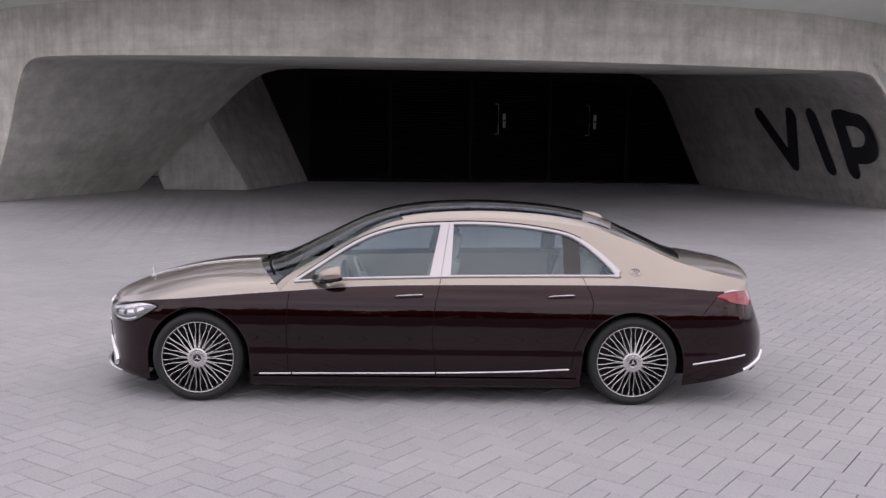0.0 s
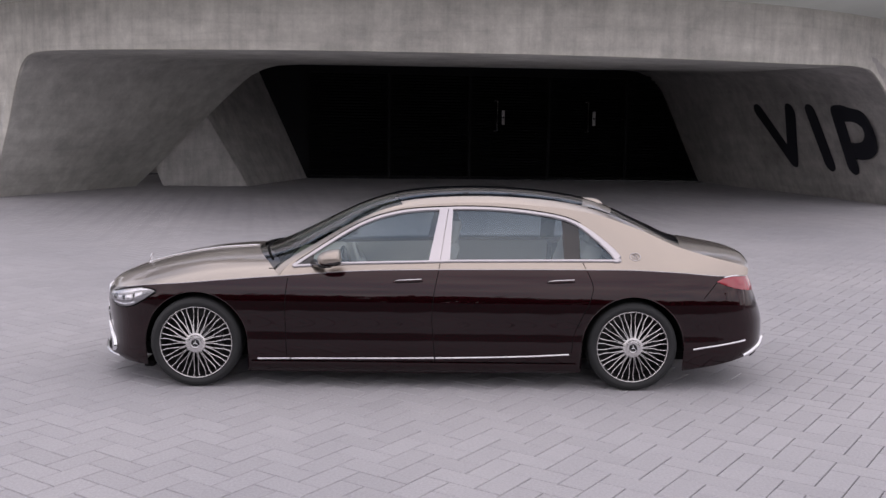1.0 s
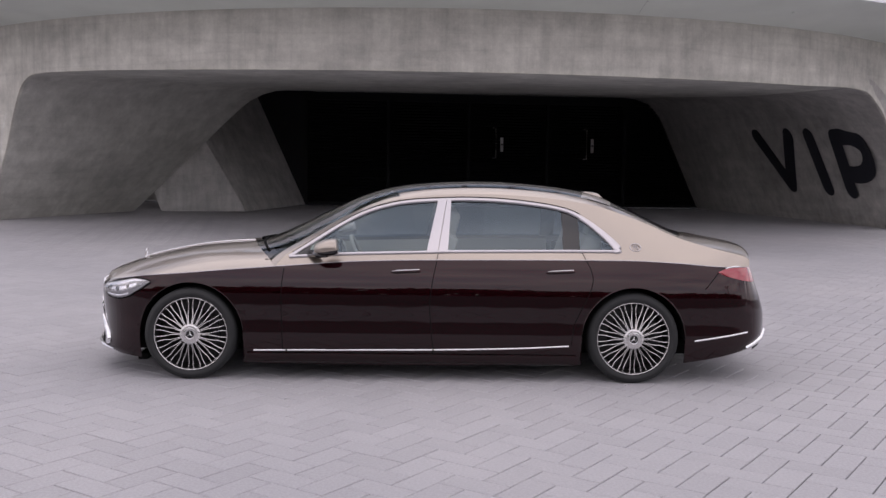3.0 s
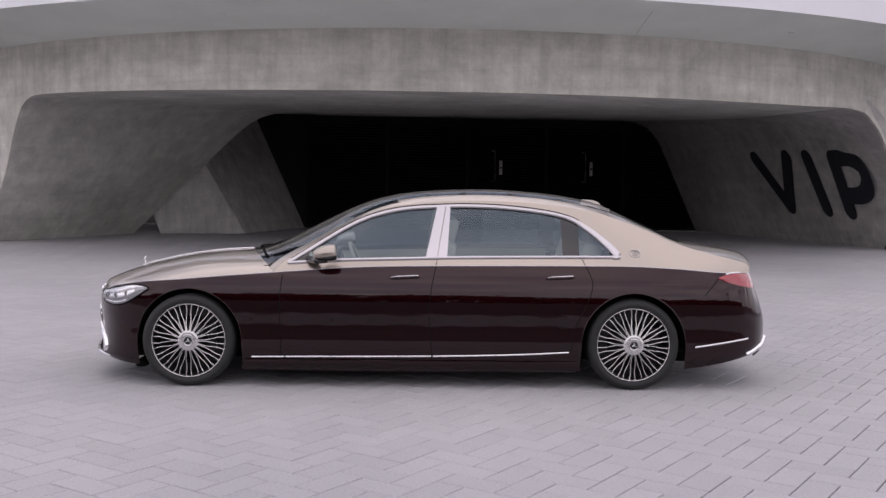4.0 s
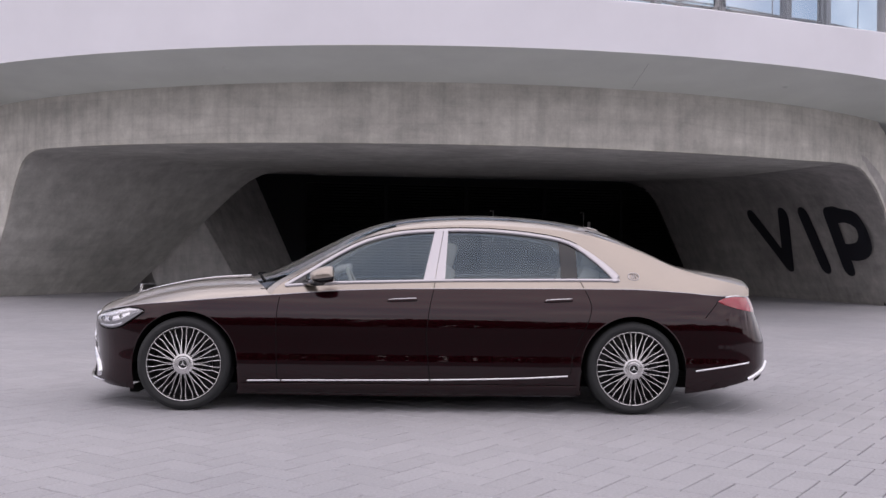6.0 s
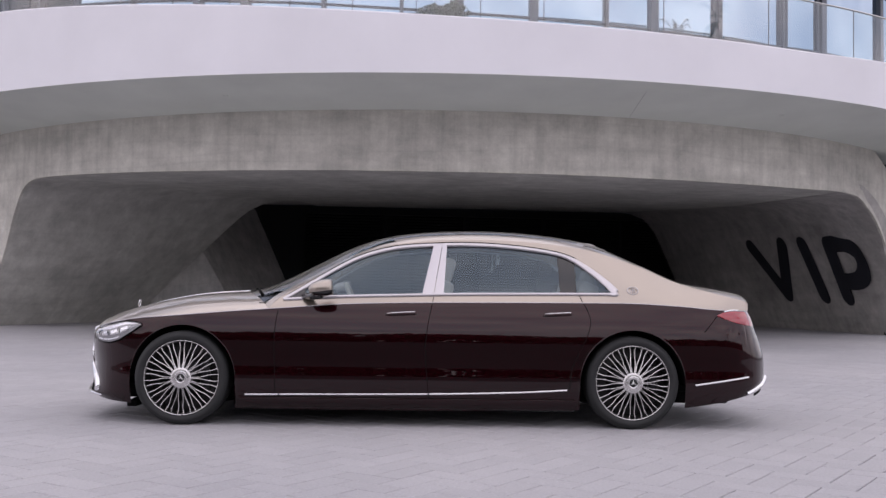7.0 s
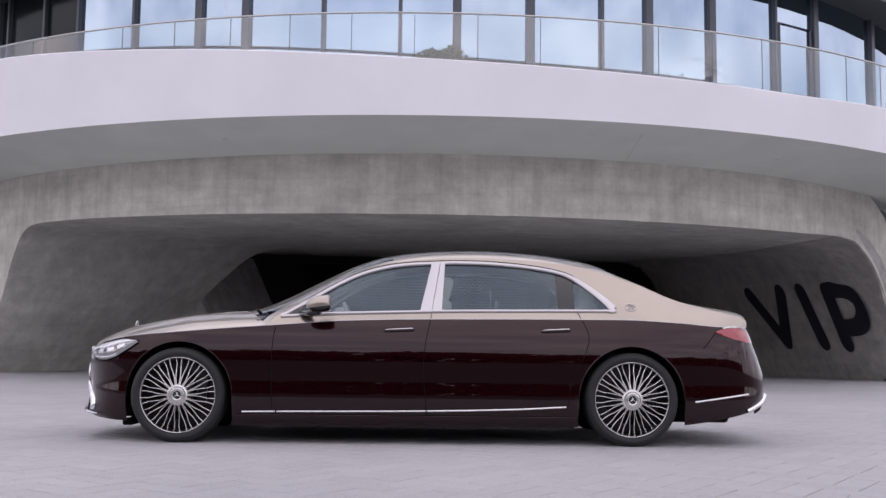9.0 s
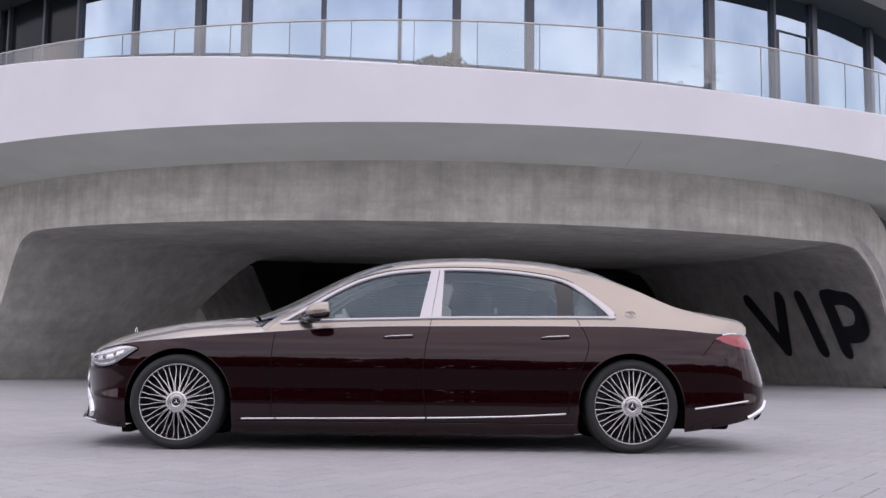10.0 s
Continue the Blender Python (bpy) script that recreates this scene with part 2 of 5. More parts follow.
LEFT_BACK = [(-8.43, 0.0), (-7.87, 0.55), (-7.1, 1.3), (-6.4, 1.98), (-5.8, 2.58), (-5.3, 3.05), (-5.0, 3.29), (-4.65, 3.47), (-4.25, 3.58), (-3.6, 3.62)]
RIGHT_FOOT = [(17.8, 12.63), (18.6, 12.42), (20, 12.1), (22.8, 11.5), (25.7, 10.62), (28.4, 10.12)]


def vault():
    front = [ring(a, R_WALL - 0.05, interp(a, ARCH)) for a in (-48, -46.8, -45.4, -44.0, -42.4, -41.2, -40.2, -39.0, -37.6, -36)]
    back = [Vector((x, 21.4, z)) for x, z in LEFT_BACK]
    v, f = grid([[p.lerp(q, k / 14) for p, q in zip(front, back)] for k in range(15)])
    tagged(mesh_ob("wall_left", v, f, CONCRETE_PALE, smooth=True, thick=-0.35),
           "leaning stained concrete side wall of the drive-in", "wall", kind="structure")
    # right side: leaning wall that rolls into the ceiling
    prof = [(0.0, 0.0), (0.9, 0.0), (1.8, 0.0), (2.5, 0.0), (2.85, 0.02), (3.1, 0.12), (3.3, 0.3), (3.42, 0.6), (3.46, 1.0)]
    front_r = [ring(a, R_WALL - 0.05, interp(a, ARCH)) for a in (54, 52.2, 50.6, 48.6, 46.8, 45.0, 43.0, 41.0, 38.6)]
    rows = []
    for k in range(25):
        s = k / 24
        y = 17.8 + (28.4 - 17.8) * s
        foot = interp(y, RIGHT_FOOT)
        rise = 3.46 + 0.5 * s
        sec = [Vector((foot - 0.47 * z * rise / 3.46 - dx, y, z * rise / 3.46)) for z, dx in prof]
        w = max(0.0, 1 - s * 3.2)
        w = w * w * (3 - 2 * w)
        rows.append([a.lerp(b, w) for a, b in zip(sec, front_r)])
    v, f = grid(rows)
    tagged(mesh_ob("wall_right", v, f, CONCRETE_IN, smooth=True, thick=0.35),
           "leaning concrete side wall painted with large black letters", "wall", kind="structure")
    right_edge = [r[-1] for r in rows]
    # ceiling
    top = []
    for k in range(25):
        s = k / 24
        a = right_edge[k]
        if a.y < 21.4:
            u = (a.y - right_edge[0].y) / (21.4 - right_edge[0].y)
            e = front[-1].lerp(back[-1], u)
        else:
            e = Vector((-3.6, a.y, 3.62 + 0.38 * (a.y - 21.4) / 7))
        row = []
        for j in range(49):
            q = j / 48
            p = e.lerp(a, q)
            w = max(0.0, 1 - s * 3.2)
            w = w * w * (3 - 2 * w)
            ang = -36 + (38.6 + 36) * q
            row.append(p.lerp(ring(ang, R_WALL - 0.05, interp(ang, ARCH)), w))
        top.append(row)
    v, f = grid(top)
    tagged(mesh_ob("ceiling", v, f, CONCRETE_PALE, smooth=True, thick=-0.3),
           "smooth concrete vault ceiling of the drive-in", "ceiling", kind="structure")
    v, f = grid([[Vector((x, y, 3.64 + 0.38 * (y - 21.4) / 7)) for x in (-14, -9, -3.6)] for y in (21.5, 25, 28.4)])
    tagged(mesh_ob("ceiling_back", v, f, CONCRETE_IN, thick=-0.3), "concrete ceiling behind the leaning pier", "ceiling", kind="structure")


vault()


def leaning_pier():
    """The lighter pier behind the arch, leaning towards the left wall."""
    foot = [Vector((-7.7, 21.62, 0)), Vector((-5.25, 22.05, 0)), Vector((-4.0, 26.75, 0)), Vector((-7.0, 27.2, 0))]
    lean = [-0.40, -0.585, -0.45, -0.40]
    rows = []
    for k in range(5):
        z = 3.75 * k / 4
        rows.append([p + Vector((s * z, 0, z)) for p, s in zip(foot, lean)])
    v, f = [p for r in rows for p in r], []
    for k in range(4):
        for j in range(4):
            f.append((k * 4 + j, k * 4 + (j + 1) % 4, (k + 1) * 4 + (j + 1) % 4, (k + 1) * 4 + j))
    f += [(3, 2, 1, 0), (16, 17, 18, 19)]
    tagged(mesh_ob("wall_pier", v, f, concrete("light_concrete", (0.50, 0.49, 0.47), 0.2), edge=0.03),
           "leaning light concrete pier beside the dark doors", "wall", kind="structure")


leaning_pier()


def slab_box(name, x0, y0, z0, x1, y1, z1, mat, label, category="wall"):
    bm = bmesh.new()
    bm_box(bm, (x1 - x0, y1 - y0, z1 - z0), Matrix.Translation(((x0 + x1) / 2, (y0 + y1) / 2, (z0 + z1) / 2)), 0.01)
    ob = part(name, bm, mat, None, smooth=False)
    return tagged(ob, label, category, kind="structure")


# the black back wall with its slatted doors
BACK_A, BACK_B = Vector((-4.0, 26.75, 0)), Vector((10.15, 28.35, 0))
back_dir = (BACK_B - BACK_A).normalized()
BACK_M = Matrix.Translation(BACK_A) @ Matrix.Rotation(math.atan2(back_dir.y, back_dir.x), 4, "Z")
back_len = (BACK_B - BACK_A).length
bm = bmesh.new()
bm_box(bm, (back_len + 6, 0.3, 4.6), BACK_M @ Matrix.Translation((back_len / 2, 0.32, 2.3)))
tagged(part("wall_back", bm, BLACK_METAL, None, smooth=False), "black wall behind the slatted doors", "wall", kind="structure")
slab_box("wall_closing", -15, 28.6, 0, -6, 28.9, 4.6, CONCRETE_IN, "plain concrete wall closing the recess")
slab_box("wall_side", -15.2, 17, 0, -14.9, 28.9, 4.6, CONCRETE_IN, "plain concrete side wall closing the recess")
v, f = grid([[ring(a, 14.6, 3.82), ring(a, 14.6, 4.56)] for a in range(43, 55)])
tagged(mesh_ob("wall_glazed_upper", v, f, DARK_GLASS, smooth=True, thick=0.06), "dark glazing over the end of the vault", "wall", kind="structure")
v, f = grid([[ring(a, 14.6, 0.0), ring(a, 14.6, 4.56)] for a in range(55, 76)])
tagged(mesh_ob("wall_glazed", v, f, DARK_GLASS, smooth=True, thick=0.06), "dark glazed wall beyond the concrete pier", "wall", kind="structure")


def slatted_doors():
    n = 5
    w = back_len / n
    bm = bmesh.new()
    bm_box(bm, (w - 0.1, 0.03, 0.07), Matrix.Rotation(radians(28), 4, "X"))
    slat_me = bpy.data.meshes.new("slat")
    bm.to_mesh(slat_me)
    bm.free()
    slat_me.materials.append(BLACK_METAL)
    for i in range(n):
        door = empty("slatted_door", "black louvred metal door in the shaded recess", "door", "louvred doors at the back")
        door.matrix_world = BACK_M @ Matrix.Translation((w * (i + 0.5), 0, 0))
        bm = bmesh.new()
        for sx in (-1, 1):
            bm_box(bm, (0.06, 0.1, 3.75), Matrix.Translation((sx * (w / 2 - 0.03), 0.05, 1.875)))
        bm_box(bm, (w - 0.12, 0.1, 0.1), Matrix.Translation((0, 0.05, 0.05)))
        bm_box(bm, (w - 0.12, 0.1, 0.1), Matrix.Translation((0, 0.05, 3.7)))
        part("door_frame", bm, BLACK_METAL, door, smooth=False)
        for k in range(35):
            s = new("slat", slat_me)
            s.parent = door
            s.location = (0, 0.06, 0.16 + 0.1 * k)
        if i in (2, 3):
            hx = (2.62 if i == 2 else 5.9) + 4.0
            hx = hx / math.cos(math.atan2(back_dir.y, back_dir.x)) - w * (i + 0.5)
            v, f = tube([(hx - 0.1, 0.0, 2.78), (hx, -0.07, 2.78), (hx, -0.07, 1.72), (hx - 0.1, 0.0, 1.72)], 0.02, 8)
            mesh_ob("pull_handle", v, f, PLATE, door, "slim steel pull handle", smooth=True)
            bm = bmesh.new()
            bm_box(bm, (0.11, 0.03, 0.5), Matrix.Translation((hx + 0.22, -0.02, 2.2)), 0.008)
            plate = part("lock_plate", bm, PLATE, door, "steel lock plate", smooth=False)
            bm = bmesh.new()
            bmesh.ops.create_cone(bm, cap_ends=True, segments=16, radius1=0.035, radius2=0.03, depth=0.05,
                                  matrix=Matrix.Translation((hx + 0.22, -0.05, 2.2)) @ Matrix.Rotation(radians(90), 4, "X"))
            part("lock_cylinder", bm, BLACK_METAL, plate)


slatted_doors()


# white balcony band, soffit and floor
def balcony():
    angles = [-60 + 1.0 * i for i in range(136)]
    rows = []
    for a in angles:
        zt = interp(a, BAND_TOP)
        rows.append([ring(a, R_BAND, 4.92), ring(a, R_BAND, 5.3), ring(a, R_BAND, zt - 0.02), ring(a, R_BAND - 0.02, zt),
                     ring(a, R_BAND - 0.22, zt), ring(a, R_BAND - 0.22, 5.7)])
    v, f = grid(rows)
    tagged(mesh_ob("balcony_band", v, f, WHITE, smooth=False, thick=0.012), "smooth white curved balcony parapet", "parapet", kind="structure")
    v, f = grid([[ring(a, R_BAND - 0.003, 4.925), ring(a, R_BAND - 0.7, 4.829), ring(a, R_WALL - 0.3, 4.589), ring(a, 9.0, 4.589)] for a in angles])
    tagged(mesh_ob("balcony_soffit", v, f, SOFFIT, smooth=True), "plain grey soffit under the curved balcony", "soffit", kind="structure")
    v, f = grid([[ring(a, R_BAND - 0.2, 5.72), ring(a, 10, 5.72)] for a in angles])
    tagged(mesh_ob("balcony_floor", v, f, SOFFIT, thick=0.1), "grey balcony floor", "floor", kind="structure")
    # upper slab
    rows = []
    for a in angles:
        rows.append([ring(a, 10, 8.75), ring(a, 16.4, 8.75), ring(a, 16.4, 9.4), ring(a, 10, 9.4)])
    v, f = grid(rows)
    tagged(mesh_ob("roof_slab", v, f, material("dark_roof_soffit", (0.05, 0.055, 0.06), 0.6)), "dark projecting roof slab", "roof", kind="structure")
    # recessed spots and a joint in the soffit
    for a, r in ((-15.5, 16.0), (26.2, 16.0)):
        spot = empty("soffit_spot", "small round recessed spot in the soffit", "ceiling lamp", "soffit spots")
        bm = bmesh.new()
        p = ring(a, r, 4.775)
        bmesh.ops.create_cone(bm, cap_ends=True, segments=20, radius1=0.06, radius2=0.055, depth=0.03, matrix=Matrix.Translation(p))
        part("trim_ring", bm, SOFFIT, spot)
        bm = bmesh.new()
        bmesh.ops.create_cone(bm, cap_ends=True, segments=20, radius1=0.04, radius2=0.04, depth=0.02, matrix=Matrix.Translation(p - Vector((0, 0, 0.012))))
        part("lens", bm, SOFFIT, spot)
    j0, j1 = ring(14.7, 15.1, 4.645), ring(13.3, 16.6, 4.848)
    v, f = tube([j0, j0.lerp(j1, 0.5), j1], 0.003, 6)
    tagged(mesh_ob("trim_joint", v, f, DULL_STEEL), "thin joint line in the soffit", "joint", kind="structure")


balcony()

MULLIONS = (-24.83, -18.85, -14.94, -8.91, -3.19, 0.98, 6.43, 11.97, 15.81, 21.44, 27.99, 32.91, 42.14, 49.84, 65.69)
WIDE = {0, 1, 4, 5, 7, 8, 10, 11}


def window_wall():
    z0, z1 = 5.72, 8.75
    edges = [-60, -54, -48, -42, -40.4, -35.01, -30.76] + list(MULLIONS) + [56, 64, 74]
    for i in range(len(edges) - 1):
        a0, a1 = edges[i], edges[i + 1]
        win = empty("window_1", "tall pane of coated glass in the curved facade", "window", kind="structure")
        n = 4
        dark = a1 < -30.5
        v, f = grid([[ring(a0 + (a1 - a0) * k / n, R_GLASS, z) for z in (z0, z1)] for k in range(n + 1)])
        mesh_ob("pane", v, f, DARK_GLASS if dark else FACADE_GLASS, win, "dark glass" if dark else "", smooth=True)
        k = i - 7
        w = 0.085 if k in WIDE else 0.035
        bm = bmesh.new()
        m = Matrix.Translation(ring(a1, R_GLASS + 0.03, (z0 + z1) / 2)) @ Matrix.Rotation(radians(a1), 4, "Z")
        bm_box(bm, (w * 2, 0.14, z1 - z0), m, 0.01)
        part("mullion", bm, MULLION, win, smooth=False)
        v, f = tube([ring(a0 + (a1 - a0) * k / 4, R_GLASS + 0.03, interp(a0 + (a1 - a0) * k / 4, BAND_TOP) + 0.53) for k in range(5)], 0.022, 4)
        mesh_ob("bottom_rail", v, f, MULLION, win)
        if i == 17:
            # a glazed door leaf with its own slim frame
            loop = [ring(a0 + 0.55, R_GLASS + 0.03, z0), ring(a0 + 0.55, R_GLASS + 0.03, 7.95), ring(a1 - 0.55, R_GLASS + 0.03, 7.95), ring(a1 - 0.55, R_GLASS + 0.03, z0)]
            v, f = tube(loop, 0.035, 4)
            mesh_ob("door_leaf_frame", v, f, MULLION, win, "slim grey frame of a glazed door")


window_wall()


def balustrade():
    rail = empty("balustrade", "frameless glass balustrade with a slim steel handrail", "railing")
    v, f = tube([ring(-60 + i, R_BAND - 0.12, 6.87) for i in range(136)], 0.02, 8)
    mesh_ob("handrail", v, f, STEEL, rail, "slim steel handrail", smooth=True)
    posts = [-1.9 + 3.92 * k for k in range(-14, 19)]
    for a0, a1 in zip(posts, posts[1:]):
        n = 3
        zb = min(interp(a0, BAND_TOP), interp(a1, BAND_TOP)) - 0.1
        v, f = grid([[ring(a0 + 0.04 + (a1 - a0 - 0.08) * k / n, R_BAND - 0.12, z) for z in (zb, 6.85)] for k in range(n + 1)])
        pane = mesh_ob("pane", v, f, RAIL_GLASS, rail, smooth=True)
        pane.visible_shadow = False
        bm = bmesh.new()
        bm_box(bm, (0.012, 0.014, 6.85 - zb), Matrix.Translation(ring(a0, R_BAND - 0.12, (zb + 6.85) / 2)) @ Matrix.Rotation(radians(a0), 4, "Z"))
        part("post", bm, DULL_STEEL, rail, smooth=False)


balustrade()


# ---- the saloon ----
BURGUNDY = material("burgundy_metallic_paint", (0.0145, 0.0010, 0.0026), 0.36, 1.0, 1.0, 0.0)
bsdf(BURGUNDY).inputs["Coat IOR"].default_value = 1.44
bsdf(BURGUNDY).inputs["Coat Roughness"].default_value = 0.02
_f = noise_node(BURGUNDY, 900, 2)
BURGUNDY.node_tree.links.new(mix(BURGUNDY, "MULTIPLY", (0.0145, 0.0010, 0.0026), ramp(BURGUNDY, _f, [(0.3, (0.75,) * 3), (0.7, (1.25,) * 3)])), bsdf(BURGUNDY).inputs["Base Color"])
CHAMPAGNE = material("champagne_metallic_paint", (0.40, 0.348, 0.30), 0.30, 0.85, 1.0)
_f = noise_node(CHAMPAGNE, 900, 2)
CHAMPAGNE.node_tree.links.new(mix(CHAMPAGNE, "MULTIPLY", (0.40, 0.348, 0.30), ramp(CHAMPAGNE, _f, [(0.3, (0.9,) * 3), (0.7, (1.1,) * 3)])), bsdf(CHAMPAGNE).inputs["Base Color"])
CHROME = material("polished_chrome", (0.80, 0.80, 0.82), 0.08, 1.0)
DIM_CHROME = material("lamp_reflector", (0.85, 0.85, 0.86), 0.25, 1.0)
WINDSCREEN = clear_glass("windscreen_glass", (0.36, 0.43, 0.41), 0.0)
SATIN = material("satin_aluminium", (0.54, 0.52, 0.54), 0.28, 1.0)
RUBBER = material("tyre_rubber", (0.013, 0.014, 0.015), 0.7)
_f = noise_node(RUBBER, 40, 4)
bump(RUBBER, _f, 0.15, 0.002)
GLOSS_BLACK = material("gloss_black_trim", (0.006, 0.006, 0.007), 0.12, 0, 0.5)
UNDER = material("underbody_black", (0.006, 0.006, 0.006), 0.9, 0, 0, 0.1)
LEATHER = material("cream_leather", (0.62, 0.56, 0.48), 0.5)
_f = noise_node(LEATHER, 130, 4)
bump(LEATHER, _f, 0.2, 0.002)
LINER = material("grey_headliner", (0.16, 0.155, 0.15), 0.9)
CARPET = material("dark_cabin_trim", (0.05, 0.045, 0.04), 0.8)
SCREEN = material("dark_display_glass", (0.008, 0.009, 0.012), 0.08)
TAIL_RED = material("red_lamp_lens", (0.32, 0.022, 0.036), 0.08, 0, 1.0)
LAMP_BOWL = material("satin_lamp_bowl", (0.22, 0.22, 0.23), 0.32, 0.9)
LAMP_CLEAR = clear_glass("clear_headlamp_lens", (0.92, 0.92, 0.94), 0.10)
RIM_SILVER = material("forged_alloy", (0.66, 0.65, 0.645), 0.25, 1.0)
RIM_DARK = material("dark_wheel_well", (0.008, 0.008, 0.009), 0.6)
DISC = material("brake_disc_steel", (0.035, 0.035, 0.038), 0.4, 1.0)
CABIN_GLASS = clear_glass("tinted_cabin_glass", (0.58, 0.65, 0.68), 0.065, (0.72, 0.88, 1.0))
ROOF_GLASS = material("panorama_roof_glass", (0.006, 0.007, 0.009), 0.07, 0, 0.0, 0.35)

HUB_Z, TYRE_R, ARCH_R = 0.350, 0.352, 0.402
HUBS = (-1.698, 1.698)
PLAN = [(-2.578, 0.0), (-2.568, 0.2), (-2.532, 0.39), (-2.465, 0.57), (-2.38, 0.70), (-2.27, 0.80), (-2.13, 0.87), (-1.95, 0.917),
        (-1.7, 0.945), (-1.3, 0.952), (-0.6, 0.955), (0.4, 0.955), (1.3, 0.957), (1.7, 0.957), (2.0, 0.945), (2.25, 0.922),
        (2.45, 0.89), (2.6, 0.84), (2.71, 0.765), (2.79, 0.65), (2.84, 0.48), (2.868, 0.25), (2.875, 0.0)]
# lean of the side's surface over height, in degrees, summed up to its inset
LEAN = [(0.10, -32), (0.16, -14), (0.21, -10), (0.27, -7), (0.32, -4), (0.36, 0.5), (0.40, 4.0), (0.43, 3.0), (0.47, 0), (0.52, -2.0), (0.58, -1.5),
        (0.64, 1), (0.69, 5), (0.73, 9.5), (0.785, 13.5), (0.815, 16), (0.85, 18), (0.90, 21), (0.96, 23), (1.02, 26)]


def side_curve():
    table, depth, z = [], 0.0, 0.10
    while z < 1.021:
        table.append((z, depth))
        a = next(k for k in range(len(LEAN) - 1) if LEAN[k + 1][0] >= min(z + 0.01, 1.0199))
        (z0, l0), (z1, l1) = LEAN[a], LEAN[a + 1]
        depth += 0.02 * math.tan(math.radians(l0 + (l1 - l0) * (z + 0.01 - z0) / (z1 - z0)))
        z += 0.02
    least = min(d for z, d in table)
    return [(z, d - least) for z, d in table]


SIDE_IN = side_curve()
FRONT_IN = [(0.12, 0.13), (0.17, 0.05), (0.195, 0.0), (0.30, 0.02), (0.41, 0.022), (0.59, 0.006), (0.67, 0.014), (0.72, 0.06), (0.80, 0.14)]
REAR_IN = [(0.15, 0.40), (0.22, 0.20), (0.275, 0.06), (0.36, 0.0), (0.44, 0.0), (0.52, 0.004), (0.63, 0.034), (0.766, 0.09), (0.90, 0.15), (0.95, 0.175), (1.02, 0.2)]
BELT = [(-2.578, 0.70), (-2.45, 0.722), (-2.3, 0.752), (-2.08, 0.789), (-1.78, 0.816), (-1.36, 0.853), (-0.93, 0.886), (-0.51, 0.918),
        (-0.085, 0.933), (0.34, 0.940), (1.2, 0.949), (1.63, 0.951), (2.06, 0.934), (2.41, 0.908), (2.6, 0.905), (2.72, 0.915), (2.875, 0.925)]
BOTTOM = [(-2.578, 0.185), (-2.4, 0.165), (-2.1, 0.150), (-1.3, 0.128), (0, 0.122), (1.25, 0.142), (2.05, 0.160), (2.3, 0.190), (2.65, 0.258), (2.8, 0.29), (2.875, 0.33)]


def catmull(points, steps):
    """A smooth polyline through points."""
    p = [Vector(q) for q in points]
    out = []
    for i in range(len(p) - 1):
        a, b, c, d = p[max(i - 1, 0)], p[i], p[i + 1], p[min(i + 2, len(p) - 1)]
        for k in range(steps):
            t = k / steps
            out.append(0.5 * ((2 * b) + (c - a) * t + (2 * a - 5 * b + 4 * c - d) * t * t + (3 * b - 3 * c + d - a) * t ** 3))
    out.append(p[-1])
    return out


PLAN_FINE = catmull([(x, y, 0) for x, y in PLAN], 12)
PLAN_FINE[-1].y = 0.0


def plan_at(x):
    """Half width and outward normal of the plan at x."""
    for a, b in zip(PLAN_FINE, PLAN_FINE[1:]):
        if a.x <= x <= b.x and b.x > a.x:
            t = (x - a.x) / (b.x - a.x)
            d = (b - a).normalized()
            return a.y + (b.y - a.y) * t, Vector((-d.y, d.x, 0))
    return 0.0, Vector((-1 if x < 0 else 1, 0, 0))


def body(x, z, off=0.0, side=-1):
    """A point of the lower body at plan position x and height z, off metres proud."""
    y, n = plan_at(x)
    w = n.x * n.x
    inset = interp(z, SIDE_IN) * (1 - w) + (interp(z, FRONT_IN) if x < 0 else interp(z, REAR_IN)) * w
    p = Vector((x, y, z)) + n * (off - inset)
    return Vector((p.x, side * max(p.y, 0.0), p.z))


def plan_depth(y):
    """How far the nose reaches forward at half width y."""
    for a, b in zip(PLAN_FINE, PLAN_FINE[1:]):
        if a.x < 0 and a.y <= y <= b.y:
            return -(a.x + (b.x - a.x) * (y - a.y) / max(b.y - a.y, 1e-6))
    return 2.578


def belt_point(x, side=-1):
    return body(x, interp(x, BELT), 0.0, side)


def body_floor(x):
    """Lower edge of the body at x, lifted over the wheels."""
    z = interp(x, BOTTOM)
    for h in HUBS:
        d = abs(x - h)
        if d < ARCH_R:
            z = max(z, HUB_Z - 0.005 + math.sqrt(ARCH_R ** 2 - d * d))
    return z


SEAM_1 = [(0.1, -0.99), (0.24, -0.995), (0.655, -1.008), (0.82, -0.996), (0.95, -0.96)]
SEAM_2 = [(0.1, 0.155), (0.23, 0.152), (0.58, 0.126), (0.754, 0.141), (0.935, 0.177), (1.02, 0.195)]
SEAM_3 = [(0.1, 1.215), (0.28, 1.217), (0.43, 1.23), (0.556, 1.281), (0.726, 1.358), (0.81, 1.376), (0.87, 1.362), (1.0, 1.295)]

saloon = empty("saloon_car", "long two-tone saloon, champagne over burgundy, parked on pavers", "car")


